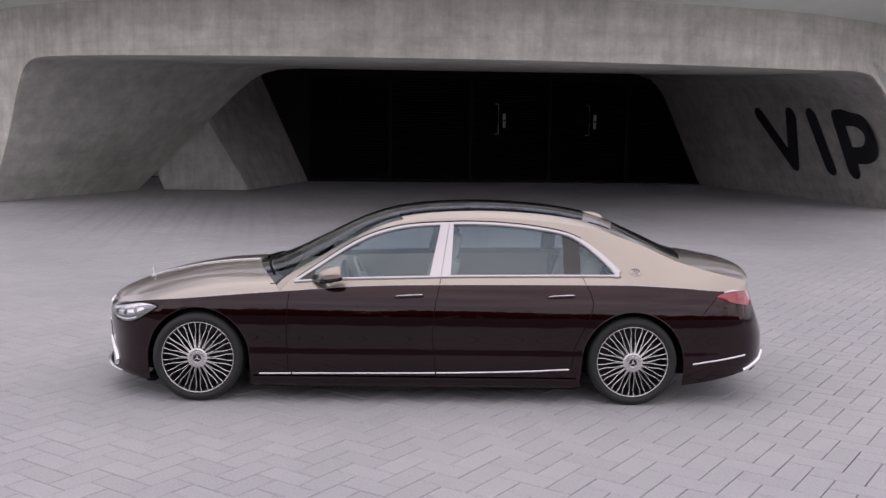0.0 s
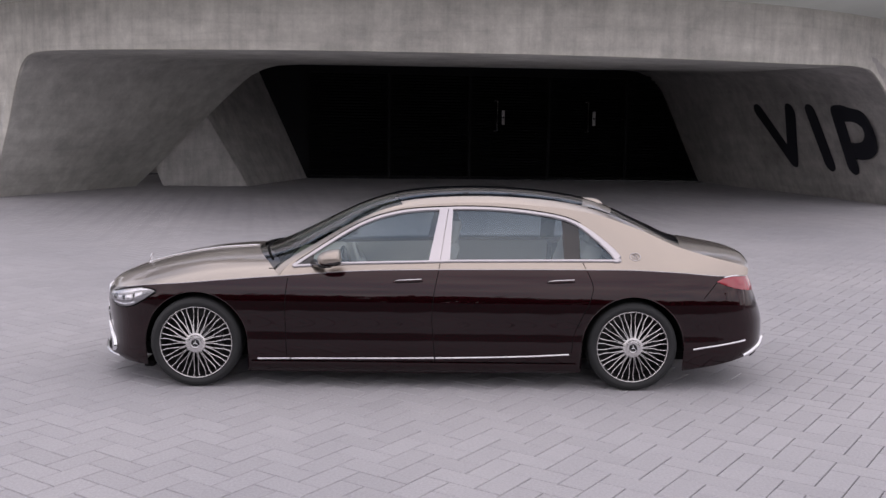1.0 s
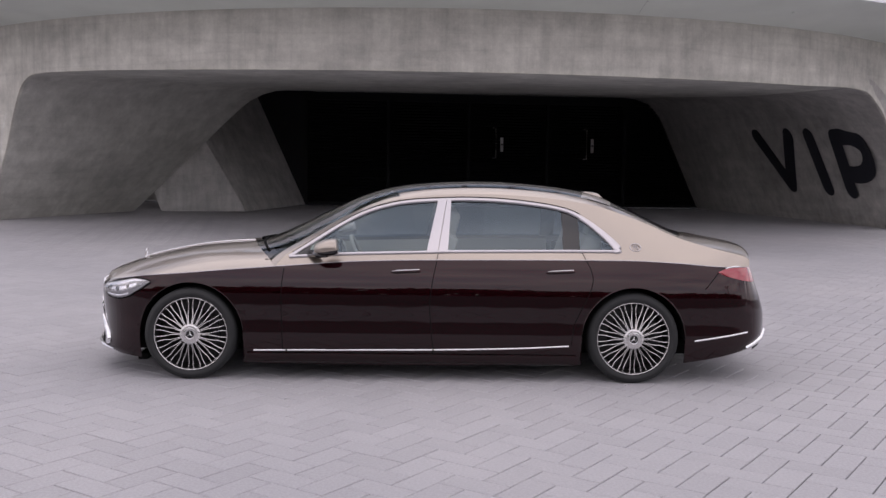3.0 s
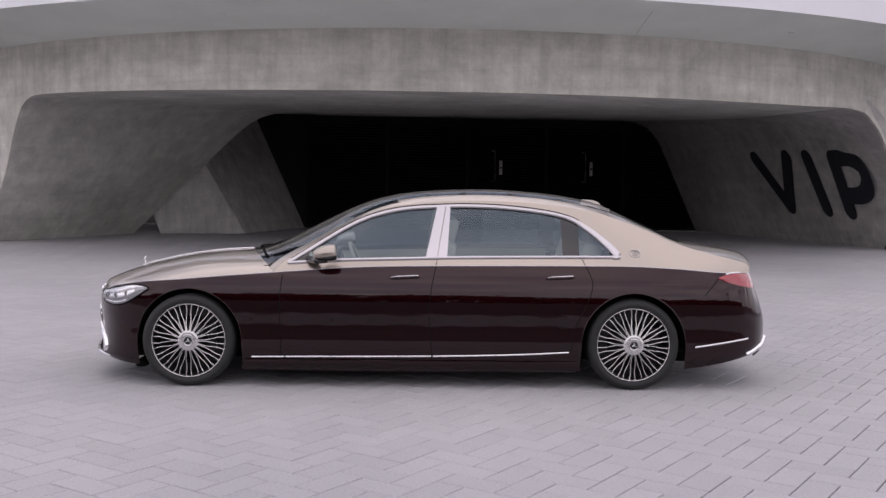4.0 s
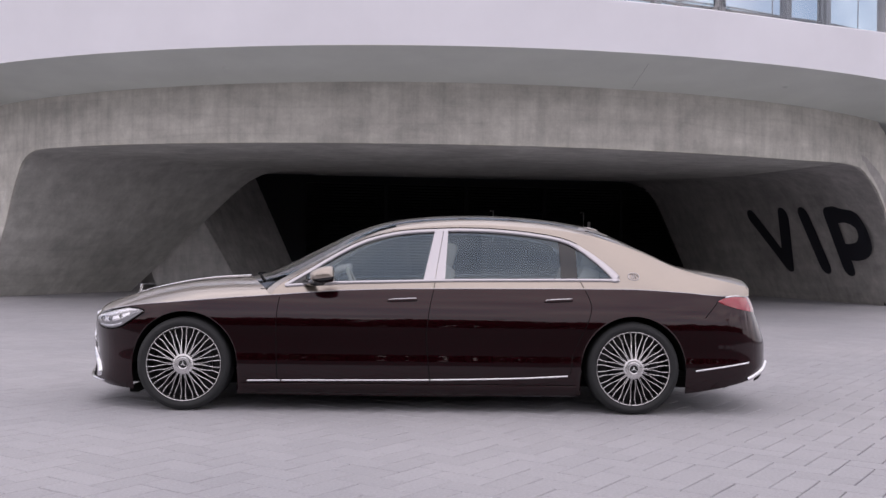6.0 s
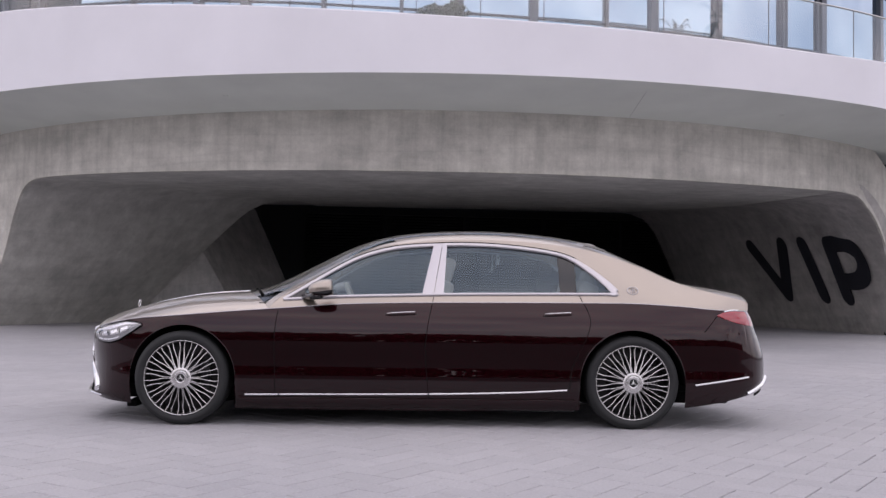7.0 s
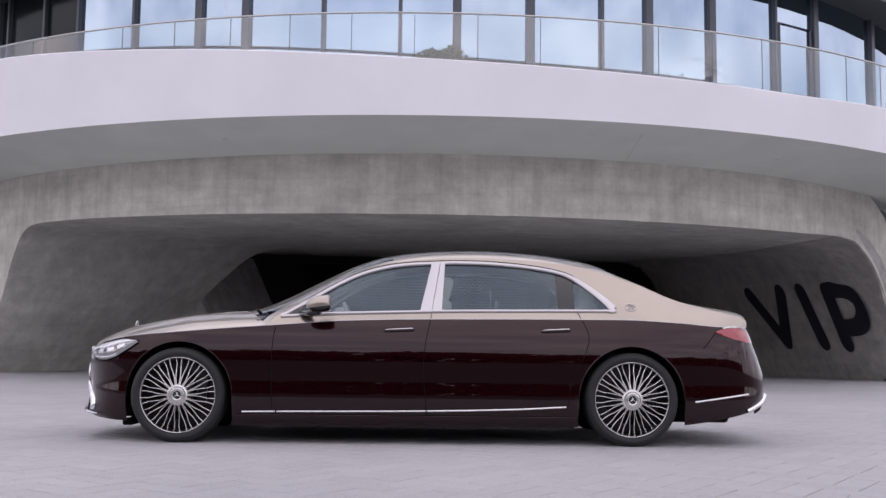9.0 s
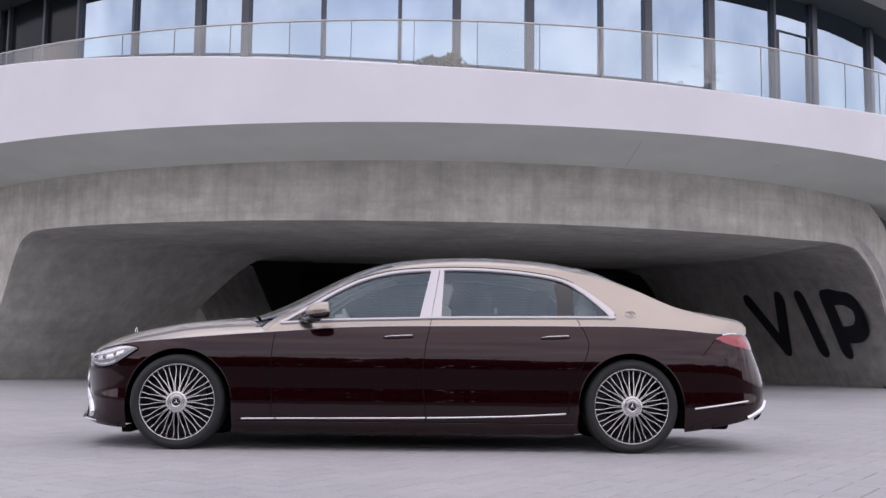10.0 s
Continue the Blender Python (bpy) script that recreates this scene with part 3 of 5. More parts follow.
def sheet(name, rows, mat, parent, label="", thick=0.0):
    """A smooth skin through rows of points, its faces turned away from the car's middle."""
    v, f = grid(rows)
    if thick == 0.0:
        c = sum((Vector(p) for p in v), Vector()) / len(v)
        n = sum(((Vector(v[q[2]]) - Vector(v[q[0]])).cross(Vector(v[q[3]]) - Vector(v[q[1]])) for q in f), Vector())
        if n.dot(c - Vector((max(-1.7, min(1.7, c.x)), 0, min(c.z, 0.7)))) < 0:
            f = [q[::-1] for q in f]
    return mesh_ob(name, v, f, mat, parent, label, smooth=True, thick=thick)


def fender_columns(x0, x1):
    """Plan positions along one end of the car, doubled at the arch's flanks."""
    xs = [p.x for p in PLAN_FINE if x0 <= p.x <= x1] + [x0, x1] + [x0 + (x1 - x0) * k / 12 for k in range(13)]
    for h in HUBS:
        if x0 < h < x1:
            xs = [x for x in xs if abs(x - h) > ARCH_R]
            xs += [h + ARCH_R * 0.9999 * math.cos(math.pi * k / 40) for k in range(41)]
            xs += [h - ARCH_R - 1e-4, h + ARCH_R + 1e-4]
    return sorted(set(x for x in xs if x0 <= x <= x1))


NV = 40


def panel(name, xa, xb, mat, side, label=""):
    """A lower body panel between two plan positions, open over the wheel."""
    rows = []
    for x in fender_columns(xa, xb):
        lo, hi = interp(x, BOTTOM), interp(x, BELT)
        mid = max(HUB_Z - 0.005, body_floor(x))
        lo = mid if body_floor(x) > HUB_Z - 0.01 else lo
        col = [body(x, lo + (mid - lo) * k / 6, 0.0, side) for k in range(6)]
        col += [body(x, mid + (hi - mid) * k / (NV - 6), 0.0, side) for k in range(NV - 5)]
        rows.append(col)
    if side > 0:
        rows = rows[::-1]
    return sheet(name, rows, mat, saloon, label)


for side in (-1, 1):
    panel("front_fender", -2.578, -1.0, BURGUNDY, side, "burgundy front fender and bumper")
    panel("front_door", -1.0, 0.14, BURGUNDY, side, "burgundy front door")
    panel("rear_door", 0.14, 1.24, BURGUNDY, side, "burgundy rear door")
    panel("rear_quarter", 1.24, 2.875, BURGUNDY, side, "burgundy rear quarter and bumper")
    # black shell inside
    rows = []
    for k in range(60):
        x = -1.27 + 2.54 * k / 59
        rows.append([body(x, z, -0.035, side) for z in (0.14, 0.3, 0.5, 0.7, 0.85, interp(x, BELT) - 0.01)])
    sheet("inner_shell", rows, UNDER, saloon)

# upper body: stations from nose to tail, outer edge and centre line
HOOD_C = [(-2.578, 0.702), (-2.51, 0.754), (-2.40, 0.802), (-2.29, 0.841), (-2.05, 0.908), (-1.73, 0.968), (-1.50, 0.990), (-1.33, 1.000)]
_b = belt_point(-1.06)
STATIONS = [  # edge x, y, z, centre x, z
    (-1.06, -_b.y, _b.z, -1.33, 1.000),
    (-0.98, 0.835, 0.962, -1.20, 1.035),
    (-0.75, 0.715, 1.105, -1.00, 1.122),
    (-0.53, 0.650, 1.234, -0.75, 1.247),
    (-0.31, 0.610, 1.332, -0.47, 1.380),
    (-0.10, 0.588, 1.390, -0.20, 1.464),
    (0.20, 0.575, 1.424, 0.15, 1.510),
    (0.60, 0.570, 1.434, 0.60, 1.524),
    (1.00, 0.575, 1.415, 1.05, 1.500),
    (1.30, 0.592, 1.380, 1.40, 1.450),
    (1.50, 0.612, 1.338, 1.60, 1.392),
    (1.80, 0.650, 1.235, 1.90, 1.262),
    (2.08, 0.690, 1.116, 2.20, 1.132),
    (2.35, 0.735, 1.040, 2.46, 1.085),
    (2.58, 0.755, 0.985, 2.69, 1.042),
    (2.63, 0.750, 0.955, 2.755, 1.003),
]
STATION_FINE = catmull([(s[0], s[1], s[2]) for s in STATIONS], 8)
CENTRE_FINE = catmull([(s[3], 0, s[4]) for s in STATIONS], 8)
PER = 8  # fine steps per station
FULL = [(v * 1.0) for v in (0, 0.02, 0.05, 0.09, 0.14, 0.2, 0.27, 0.36, 0.46, 0.58, 0.72, 0.86, 1.0)]


def crown(i, u, side, full=3.2):
    """A point of the upper skin at fine station i, u from the edge (0) to the centre (1)."""
    e, c = STATION_FINE[i], CENTRE_FINE[i]
    f = 1 - (1 - u) ** full
    x = e.x + (c.x - e.x) * (1 - (1 - u) ** 1.8)
    return Vector((x, side * e.y * (1 - u), e.z + (c.z - e.z) * f))


def skin(name, i0, i1, u0, u1, mat, label="", lift=0.0, mirror=True, thick=0.0):
    """A strip of the upper skin over both sides."""
    rows = []
    for i in range(i0, i1 + 1):
        us = [u0 + (u1 - u0) * k / 10 for k in range(11)]
        near = [crown(i, u, -1) + Vector((0, 0, lift)) for u in us]
        far = [crown(i, u, 1) + Vector((0, 0, lift)) for u in us]
        rows.append(near + far[-2::-1] if u1 >= 1 else near)
    ob = sheet(name, rows[::-1], mat, saloon, label, thick)
    if u1 < 1:
        rows = [[Vector((p.x, -p.y, p.z)) for p in r] for r in rows]
        sheet(name, rows, mat, saloon, label, thick)
    return ob


def hood():
    rows = []
    n = 44
    for k in range(n + 1):
        t = k / n
        xe = -2.5775 + (STATIONS[0][0] + 2.5775) * t ** 1.35
        xc = -2.5775 + (STATIONS[0][3] + 2.5775) * t ** 1.35
        e = belt_point(xe)
        zc = interp(xc, HOOD_C)
        half = []
        for u in FULL:
            f = 1 - (1 - u) ** 3.2
            ridge = 0.007 * math.exp(-((u - 0.42) / 0.08) ** 2) * min(1.0, t * 2.5) * min(1.0, (1 - t) * 4)
            x = e.x + (xc - e.x) * (1 - (1 - u) ** 1.8)
            half.append(Vector((x, e.y * (1 - u), e.z + (zc - e.z) * f + ridge)))
        rows.append(half + [Vector((p.x, -p.y, p.z)) for p in half[-2::-1]])
    sheet("bonnet", rows[::-1], CHAMPAGNE, saloon, "champagne bonnet with a raised centre")
    # chrome spine along the bonnet's middle
    pts = [(x, 0, interp(x, HOOD_C) + 0.004) for x in [-2.30 + 0.05 * k for k in range(20)]]
    v, f = tube(pts, 0.006, 6)
    mesh_ob("bonnet_spine", v, f, CHROME, saloon, "fine chrome strip", smooth=True)


hood()
skin("windscreen", 2, 5 * PER, 0.075, 1.0, WINDSCREEN, "sloping laminated windscreen").visible_shadow = False
skin("front_pillar", 0, 5 * PER, 0.0, 0.085, CHAMPAGNE, "champagne front pillar", 0.002)
skin("cowl", 0, 6, 0.12, 1.0, GLOSS_BLACK, "black wiper cowl", 0.001)
skin("roof_rail", 5 * PER, 9 * PER + 2, 0.0, 0.21, CHAMPAGNE, "champagne roof edge", 0.0)
skin("glass_roof", 5 * PER, 9 * PER, 0.207, 1.0, ROOF_GLASS, "dark panoramic glass roof", 0.001)
skin("roof_rear", 9 * PER, 10 * PER + 1, 0.205, 1.0, CHAMPAGNE, "champagne rear roof panel")
skin("rear_pillar", 9 * PER + 2, 12 * PER + 3, 0.0, 0.155, CHAMPAGNE, "champagne rear pillar", 0.0)
skin("rear_window", 10 * PER + 1, 12 * PER, 0.152, 1.0, ROOF_GLASS, "dark sloping rear window", -0.004)
skin("boot_lid", 12 * PER, 15 * PER, 0.15, 1.0, CHAMPAGNE, "champagne boot lid", 0.0)
skin("boot_edge", 12 * PER + 3, 15 * PER, 0.0, 0.155, CHAMPAGNE, "", 0.0)
# closing face of the boot down to the bumper
rows = []
for side_s in (-1, 1):
    for k in range(12):
        u = k / 11 if side_s < 0 else 1 - k / 11
        if side_s > 0 and k == 0:
            continue
        top = crown(15 * PER, u, side_s)
        lowp = belt_point(2.62 + (2.875 - 2.62) * (1 - (1 - u) ** 2), side_s)
        rows.append([top, top.lerp(lowp, 0.5) + Vector((0.004, 0, 0)), lowp])
sheet("boot_face", rows, CHAMPAGNE, saloon, "champagne boot face")

# side of the cabin
EDGE_X = [(p.x, p.y, p.z) for p in STATION_FINE]
E_Y = [(p[0], p[1]) for p in EDGE_X]
E_Z = [(p[0], p[2]) for p in EDGE_X]
WIN_BOT = [(-0.96, 0.941), (-0.68, 0.960), (-0.51, 0.970), (-0.09, 0.984), (0.34, 0.997), (0.77, 1.004), (1.2, 1.010), (1.63, 1.014)]
WIN_TOP = [(-0.955, 0.944), (-0.85, 1.010), (-0.75, 1.074), (-0.53, 1.208), (-0.42, 1.264), (-0.315, 1.305), (-0.2, 1.337), (-0.096, 1.358),
           (0.05, 1.374), (0.212, 1.383), (0.40, 1.390), (0.57, 1.388), (0.80, 1.374), (1.01, 1.350), (1.14, 1.327), (1.255, 1.292),
           (1.35, 1.240), (1.44, 1.178), (1.50, 1.130), (1.55, 1.086), (1.582, 1.052), (1.60, 1.028), (1.606, 1.015)]


def cabin(x, z, off=0.0, side=-1):
    """A point of the cabin's side between belt and roof edge."""
    b = belt_point(x, -1)
    ye, ze = interp(x, E_Y), interp(x, E_Z)
    s = (z - b.z) / max(ze - b.z, 1e-3)
    g = s * (0.84 + 0.16 * s)
    return Vector((x, side * (-b.y + (ye + b.y) * g + off), z + off * 0.55))


def cabin_strip(name, xs, lo, hi, mat, n=6, off=0.0, label="", sides=(-1, 1), thick=0.0):
    made = []
    for side in sides:
        rows = []
        for x in xs:
            a, b = lo(x), hi(x)
            rows.append([cabin(x, a + (b - a) * k / n, off, side) for k in range(n + 1)])
        if side > 0:
            rows = rows[::-1]
        made.append(sheet(name, rows, mat, saloon, label, thick))
    return made


def span(a, b, n):
    return [a + (b - a) * k / n for k in range(n + 1)]


belt_z = lambda x: interp(x, BELT)
edge_z = lambda x: interp(x, E_Z)
bot_z = lambda x: interp(x, WIN_BOT)
top_z = lambda x: interp(x, WIN_TOP)
WX0, WX1 = -0.955, 1.605
cabin_strip("pillar_base", span(-1.06, WX0, 8), belt_z, edge_z, CHAMPAGNE)
cabin_strip("belt_panel", span(WX0, WX1, 90), belt_z, bot_z, CHAMPAGNE, 3, 0.0, "champagne strip under the windows")
cabin_strip("roof_side", span(WX0, WX1, 90), top_z, edge_z, CHAMPAGNE, 4, 0.0, "champagne roof side over the windows")
cabin_strip("rear_side", span(WX1, 2.63, 40), belt_z, edge_z, CHAMPAGNE, 10, 0.0, "champagne rear side panel")

# side glass
P_A = [(0.98, 0.100), (1.36, 0.185)]   # rear edge of the front pane
P_B = [(0.98, 0.257), (1.36, 0.283)]   # front edge of the rear pane


def glass_pane(name, xa, xb, mat, label=""):
    for side in (-1, 1):
        rows = []
        for k in range(37):
            s = k / 36
            row = []
            for j in range(9):
                v = j / 8
                x = xa(0.98 + 0.38 * v) + (xb(0.98 + 0.38 * v) - xa(0.98 + 0.38 * v)) * s
                a, b = bot_z(x), top_z(x)
                row.append(cabin(x, a + (b - a) * v, -0.006, side))
            rows.append(row)
        ob = sheet(name, rows if side < 0 else rows[::-1], mat, saloon, label)
        ob.visible_shadow = False


glass_pane("front_window", lambda z: WX0 + 0.02, lambda z: interp(z, P_A), CABIN_GLASS, "tinted front door glass")
glass_pane("rear_window_side", lambda z: interp(z, P_B), lambda z: 1.155, CABIN_GLASS, "tinted rear door glass")
glass_pane("window_divider", lambda z: 1.152, lambda z: 1.285, GLOSS_BLACK, "black divider bar")
glass_pane("quarter_window", lambda z: 1.28, lambda z: 1.578, CABIN_GLASS, "small curved quarter glass")


def pillar_panel(name, xa, xb):
    for side in (-1, 1):
        rows = []
        for j in range(13):
            v = j / 12
            zm = 0.98 + 0.4 * v
            row = []
            for k in range(7):
                x = xa(zm) + (xb(zm) - xa(zm)) * k / 6
                a, b = bot_z(x), top_z(x)
                row.append(cabin(x, a + (b - a) * v, 0.004, side))
            rows.append(row)
        sheet(name, rows[::-1] if side < 0 else rows, SATIN, saloon, "satin aluminium door pillar", 0.01)


mid_seam = lambda z: 0.185 + (z - 0.98) * 0.17
pillar_panel("centre_pillar", lambda z: interp(z, P_A) - 0.004, lambda z: mid_seam(z) - 0.002)
pillar_panel("centre_pillar", lambda z: mid_seam(z) + 0.002, lambda z: interp(z, P_B) + 0.004)


def ribbon(name, pts, normals, w, d, mat, parent, label=""):
    """A flat moulding of width w and depth d along points; normals face outwards."""
    rows = []
    n = len(pts)
    for i, (p, nn) in enumerate(zip(pts, normals)):
        t = (pts[min(i + 1, n - 1)] - pts[max(i - 1, 0)]).normalized()
        s = nn.cross(t).normalized()
        k = w[i] if isinstance(w, list) else w
        rows.append([p - s * k, p - s * k * 0.8 + nn * d * 0.7, p + nn * d, p + s * k * 0.8 + nn * d * 0.7, p + s * k])
    v, f = grid(rows)
    ob = mesh_ob(name, v, f, mat, parent, label, smooth=True)
    return ob


def window_trim():
    for side in (-1, 1):
        out = Vector((0, side * 0.88, 0.47)).normalized()
        pts = [cabin(x - 0.012 * max(0.0, min(1.0, (x - 1.2) / 0.4)), top_z(x) - 0.01 * max(0.0, min(1.0, (x - 1.2) / 0.4)), 0.002, side) for x in span(WX0, 1.45, 60) + span(1.46, 1.598, 24)]
        ws = [0.0165 + 0.015 * max(0.0, min(1.0, (p.x - 1.2) / 0.38)) for p in pts]
        for x, z, w in ((1.590, 1.028, 0.027), (1.581, 1.018, 0.022), (1.567, 1.0125, 0.017), (1.545, 1.0105, 0.014)):
            pts.append(cabin(x, z, 0.002, side))
            ws.append(w)
        ribbon("window_trim", pts, [out] * len(pts), ws, 0.012, SATIN, saloon, "polished trim over the side windows")
        pts = [cabin(x, top_z(x) + 0.02, 0.003, side) for x in span(WX0 + 0.02, 1.30, 60)]
        ribbon("door_gap", pts, [out] * len(pts), 0.004, 0.002, UNDER, saloon, "dark gap over the door frame")
        pts = [cabin(x, bot_z(x) + 0.002, 0.002, side) for x in span(WX0, 1.56, 70)]
        ribbon("waist_trim", pts, [out] * len(pts), 0.013, 0.012, SATIN, saloon, "polished trim under the side windows")
        # emblem on the rear pillar
        c = cabin(1.715, 1.045, 0.004, side)
        ring_pts = [c + Vector((0.042 * math.cos(q), 0, 0.028 * math.sin(q))) - Vector((0, side * 0.55 * 0.028 * math.sin(q), 0)) for q in [2 * math.pi * k / 24 for k in range(24)]]
        v, f = tube(ring_pts, 0.0035, 6, True)
        em = mesh_ob("emblem", v, f, SATIN, saloon, "small oval metal emblem", smooth=True)
        for dx, hh in ((-0.018, 0.016), (0.0, 0.021), (0.018, 0.016)):
            v, f = tube([c + Vector((dx, side * 0.55 * hh, -hh)), c + Vector((dx * 0.6, -side * 0.55 * hh, hh))], 0.003, 6)
            mesh_ob("emblem_bar", v, f, SATIN, em, smooth=True)
        # two-tone coachline
        pts = [body(x, interp(x, BELT) - 0.001, 0.0015, side) for x in span(-2.3, 2.5, 110)]
        ribbon("coachline", pts, [Vector((0, side, 0.15)).normalized()] * len(pts), 0.003, 0.001, SATIN, saloon, "fine pale coachline")


window_trim()


def side_details():
    for side in (-1, 1):
        out = Vector((0, side, 0))
        sill = [(-1.217, 0.232), (-0.966, 0.236), (0.155, 0.250), (0.8, 0.268), (1.196, 0.290)]
        for xa, xb in ((-1.217, -0.972), (-0.96, 0.148), (0.16, 1.196)):
            pts = [body(x, interp(x, sill), 0.003, side) for x in span(xa, xb, 24)]
            ribbon("sill_strip", pts, [out] * len(pts), 0.0075, 0.010, CHROME, saloon, "chrome strip along the sill")
        pts = [body(x, 0.337 + (x - 2.175) / 0.436 * 0.06, 0.003, side) for x in span(2.175, 2.611, 16)]
        ribbon("bumper_strip", pts, [out] * len(pts), 0.0075, 0.009, CHROME, saloon, "chrome strip on the rear bumper")
        # sill ledge
        rows = [[body(x, 0.215, 0.012, side), body(x, 0.205, 0.016, side), body(x, 0.14, 0.010, side), body(x, 0.125, -0.03, side)] for x in span(-1.27, 1.26, 30)]
        sheet("sill", rows if side < 0 else rows[::-1], BURGUNDY, saloon, "burgundy sill")
        # door handles
        for hx0, hx1, hz in ((-0.175, 0.055, 0.848), (1.015, 1.238, 0.857)):
            rows = []
            n = 20
            for k in range(n + 1):
                s = k / n
                x = hx0 + (hx1 - hx0) * s
                h = 0.0135 * min(1, (s * (1 - s) * (7 if s < 0.5 else 16)) ** 0.5)
                tilt = 0.012 * (s - 0.5)
                rows.append([body(x, hz + tilt - h, 0.0, side), body(x, hz + tilt - h * 0.5, 0.012, side), body(x, hz + tilt + h * 0.5, 0.016, side), body(x, hz + tilt + h, 0.002, side)])
            hd = sheet("door_handle", rows if side < 0 else rows[::-1], BURGUNDY, saloon, "flush burgundy door handle")
            pts, ws = [], []
            for k in range(1, n):
                s = k / n
                x = hx0 + (hx1 - hx0) * s
                h = 0.0135 * min(1, (s * (1 - s) * (7 if s < 0.5 else 16)) ** 0.5)
                pts.append(body(x, hz + 0.012 * (s - 0.5) + h * 0.85, 0.0125, side))
                ws.append(0.0040 * min(1.0, 0.25 + 3 * s))
            ribbon("handle_strip", pts, [out] * len(pts), ws, 0.004, CHROME, hd, "chrome handle edge")
        # headlamp: dark housing with bright inserts under a clear lens
        lo = [(-2.422, 0.640), (-2.385, 0.612), (-2.30, 0.601), (-2.21, 0.618), (-2.12, 0.668), (-2.015, 0.738)]
        hi = [(-2.422, 0.698), (-2.37, 0.716), (-2.28, 0.738), (-2.14, 0.762), (-2.05, 0.755), (-2.015, 0.742)]
        xs = span(-2.422, -2.015, 26)
        zz = lambda x, v: interp(x, lo) + (interp(x, hi) - interp(x, lo)) * v
        nrm = [(body(x, 0.7, 1, side) - body(x, 0.7, 0, side)).normalized() for x in xs]
        flip = (lambda r: r) if side < 0 else (lambda r: r[::-1])
        lamp = sheet("headlamp", flip([[body(x, zz(x, k / 8), 0.002, side) for k in range(9)] for x in xs]), LAMP_BOWL, saloon, "clear headlamp with bright reflectors")
        for va, vb, x0, x1 in ((0.72, 0.94, 0, 24), (0.36, 0.64, 2, 8), (0.36, 0.64, 9, 14), (0.34, 0.66, 15, 19), (0.08, 0.20, 2, 15)):
            rows = [[body(xs[q], zz(xs[q], va + (vb - va) * k / 4), 0.004 + 0.005 * math.sin(math.pi * k / 4), side) for k in range(5)] for q in range(x0, x1 + 1)]
            sheet("reflector", flip(rows), DIM_CHROME, lamp, "bright headlamp reflector")
        for hx, hz, r in ((-2.375, 0.668, 0.022), (-2.29, 0.672, 0.020), (-2.20, 0.695, 0.017)):
            bm = bmesh.new()
            bmesh.ops.create_uvsphere(bm, u_segments=14, v_segments=8, radius=r, matrix=Matrix.Translation(body(hx, hz, 0.0, side)))
            part("projector", bm, SCREEN, lamp, "dark projector lens")
        rows = [[body(x, zz(x, k / 8), 0.012 + 0.008 * math.sin(math.pi * k / 8), side) for k in range(9)] for x in xs]
        sheet("lens", flip(rows), LAMP_CLEAR, lamp, "clear lamp lens").visible_shadow = False
        ribbon("lamp_edge", [body(x, interp(x, lo) - 0.003, 0.006, side) for x in xs], nrm, 0.006, 0.005, UNDER, lamp, "dark lower lamp edge")
        ribbon("lamp_brow", [body(x, interp(x, hi) + 0.003, 0.005, side) for x in xs], nrm, 0.005, 0.004, UNDER, lamp)
        # tail lamp
        lo = [(2.365, 0.862), (2.47, 0.825), (2.60, 0.797), (2.72, 0.782), (2.873, 0.775)]
        hi = [(2.365, 0.868), (2.44, 0.893), (2.52, 0.902), (2.70, 0.897), (2.873, 0.89)]
        rows = [[body(x, interp(x, lo) + (interp(x, hi) - interp(x, lo)) * k / 6, 0.004 + 0.004 * math.sin(math.pi * k / 6), side) for k in range(7)] for x in span(2.365, 2.873, 30)]
        tl = sheet("tail_lamp", rows if side < 0 else rows[::-1], TAIL_RED, saloon, "red wraparound tail lamp")
        pts = [body(x, interp(x, hi) + 0.004, 0.006, side) for x in span(2.43, 2.70, 14)]
        ribbon("lamp_trim", pts, [out] * len(pts), 0.006, 0.004, CHROME, tl, "chrome edge over the tail lamp")
        # door gaps
        for seam, top in ((SEAM_1, 0.86), (SEAM_2, 0.93), (SEAM_3, 0.945)):
            zs = span(0.20 if seam is not SEAM_3 else 0.30, top, 26)
            pts = [body(interp(z, seam), z, 0.0008, side) for z in zs]
            ribbon("door_gap", pts, [out] * len(pts), 0.0028, 0.0006, UNDER, saloon, "dark gap between body panels")
        pts = [cabin(x, z, 0.001, side) for x, z in ((1.322, 0.952), (1.31, 0.98), (1.295, 1.005))]
        ribbon("door_gap", pts, [out] * 3, 0.0028, 0.0006, UNDER, saloon, "dark gap between body panels")
        pts = [cabin(x, z, 0.001, side) for x, z in ((0.177, 0.94), (0.181, 0.96), (0.186, 0.985))]
        ribbon("door_gap", pts, [out] * 3, 0.0028, 0.0006, UNDER, saloon, "dark gap between body panels")
        # boot seam beside the tail lamp
        pts = [body(2.365 - 0.115 * s, 0.862 - 0.125 * s, 0.001, side) for s in span(0, 1, 6)]
        ribbon("body_seam", pts, [out] * len(pts), 0.003, 0.001, UNDER, saloon)
        # front bumper vent
        pts = catmull([body(x, z, 0.006, side) for x, z in ((-2.495, 0.43), (-2.472, 0.385), (-2.442, 0.34), (-2.415, 0.295), (-2.402, 0.25), (-2.41, 0.225))], 5)
        ws = [0.005 + 0.027 * math.sin(math.pi * min(1.0, k / (len(pts) - 1)) ** 1.5) for k in range(len(pts))]
        ribbon("bumper_blade", pts, [Vector((-0.7, side * 0.7, 0))] * len(pts), ws, 0.018, CHROME, saloon, "chrome blade framing the front intake")
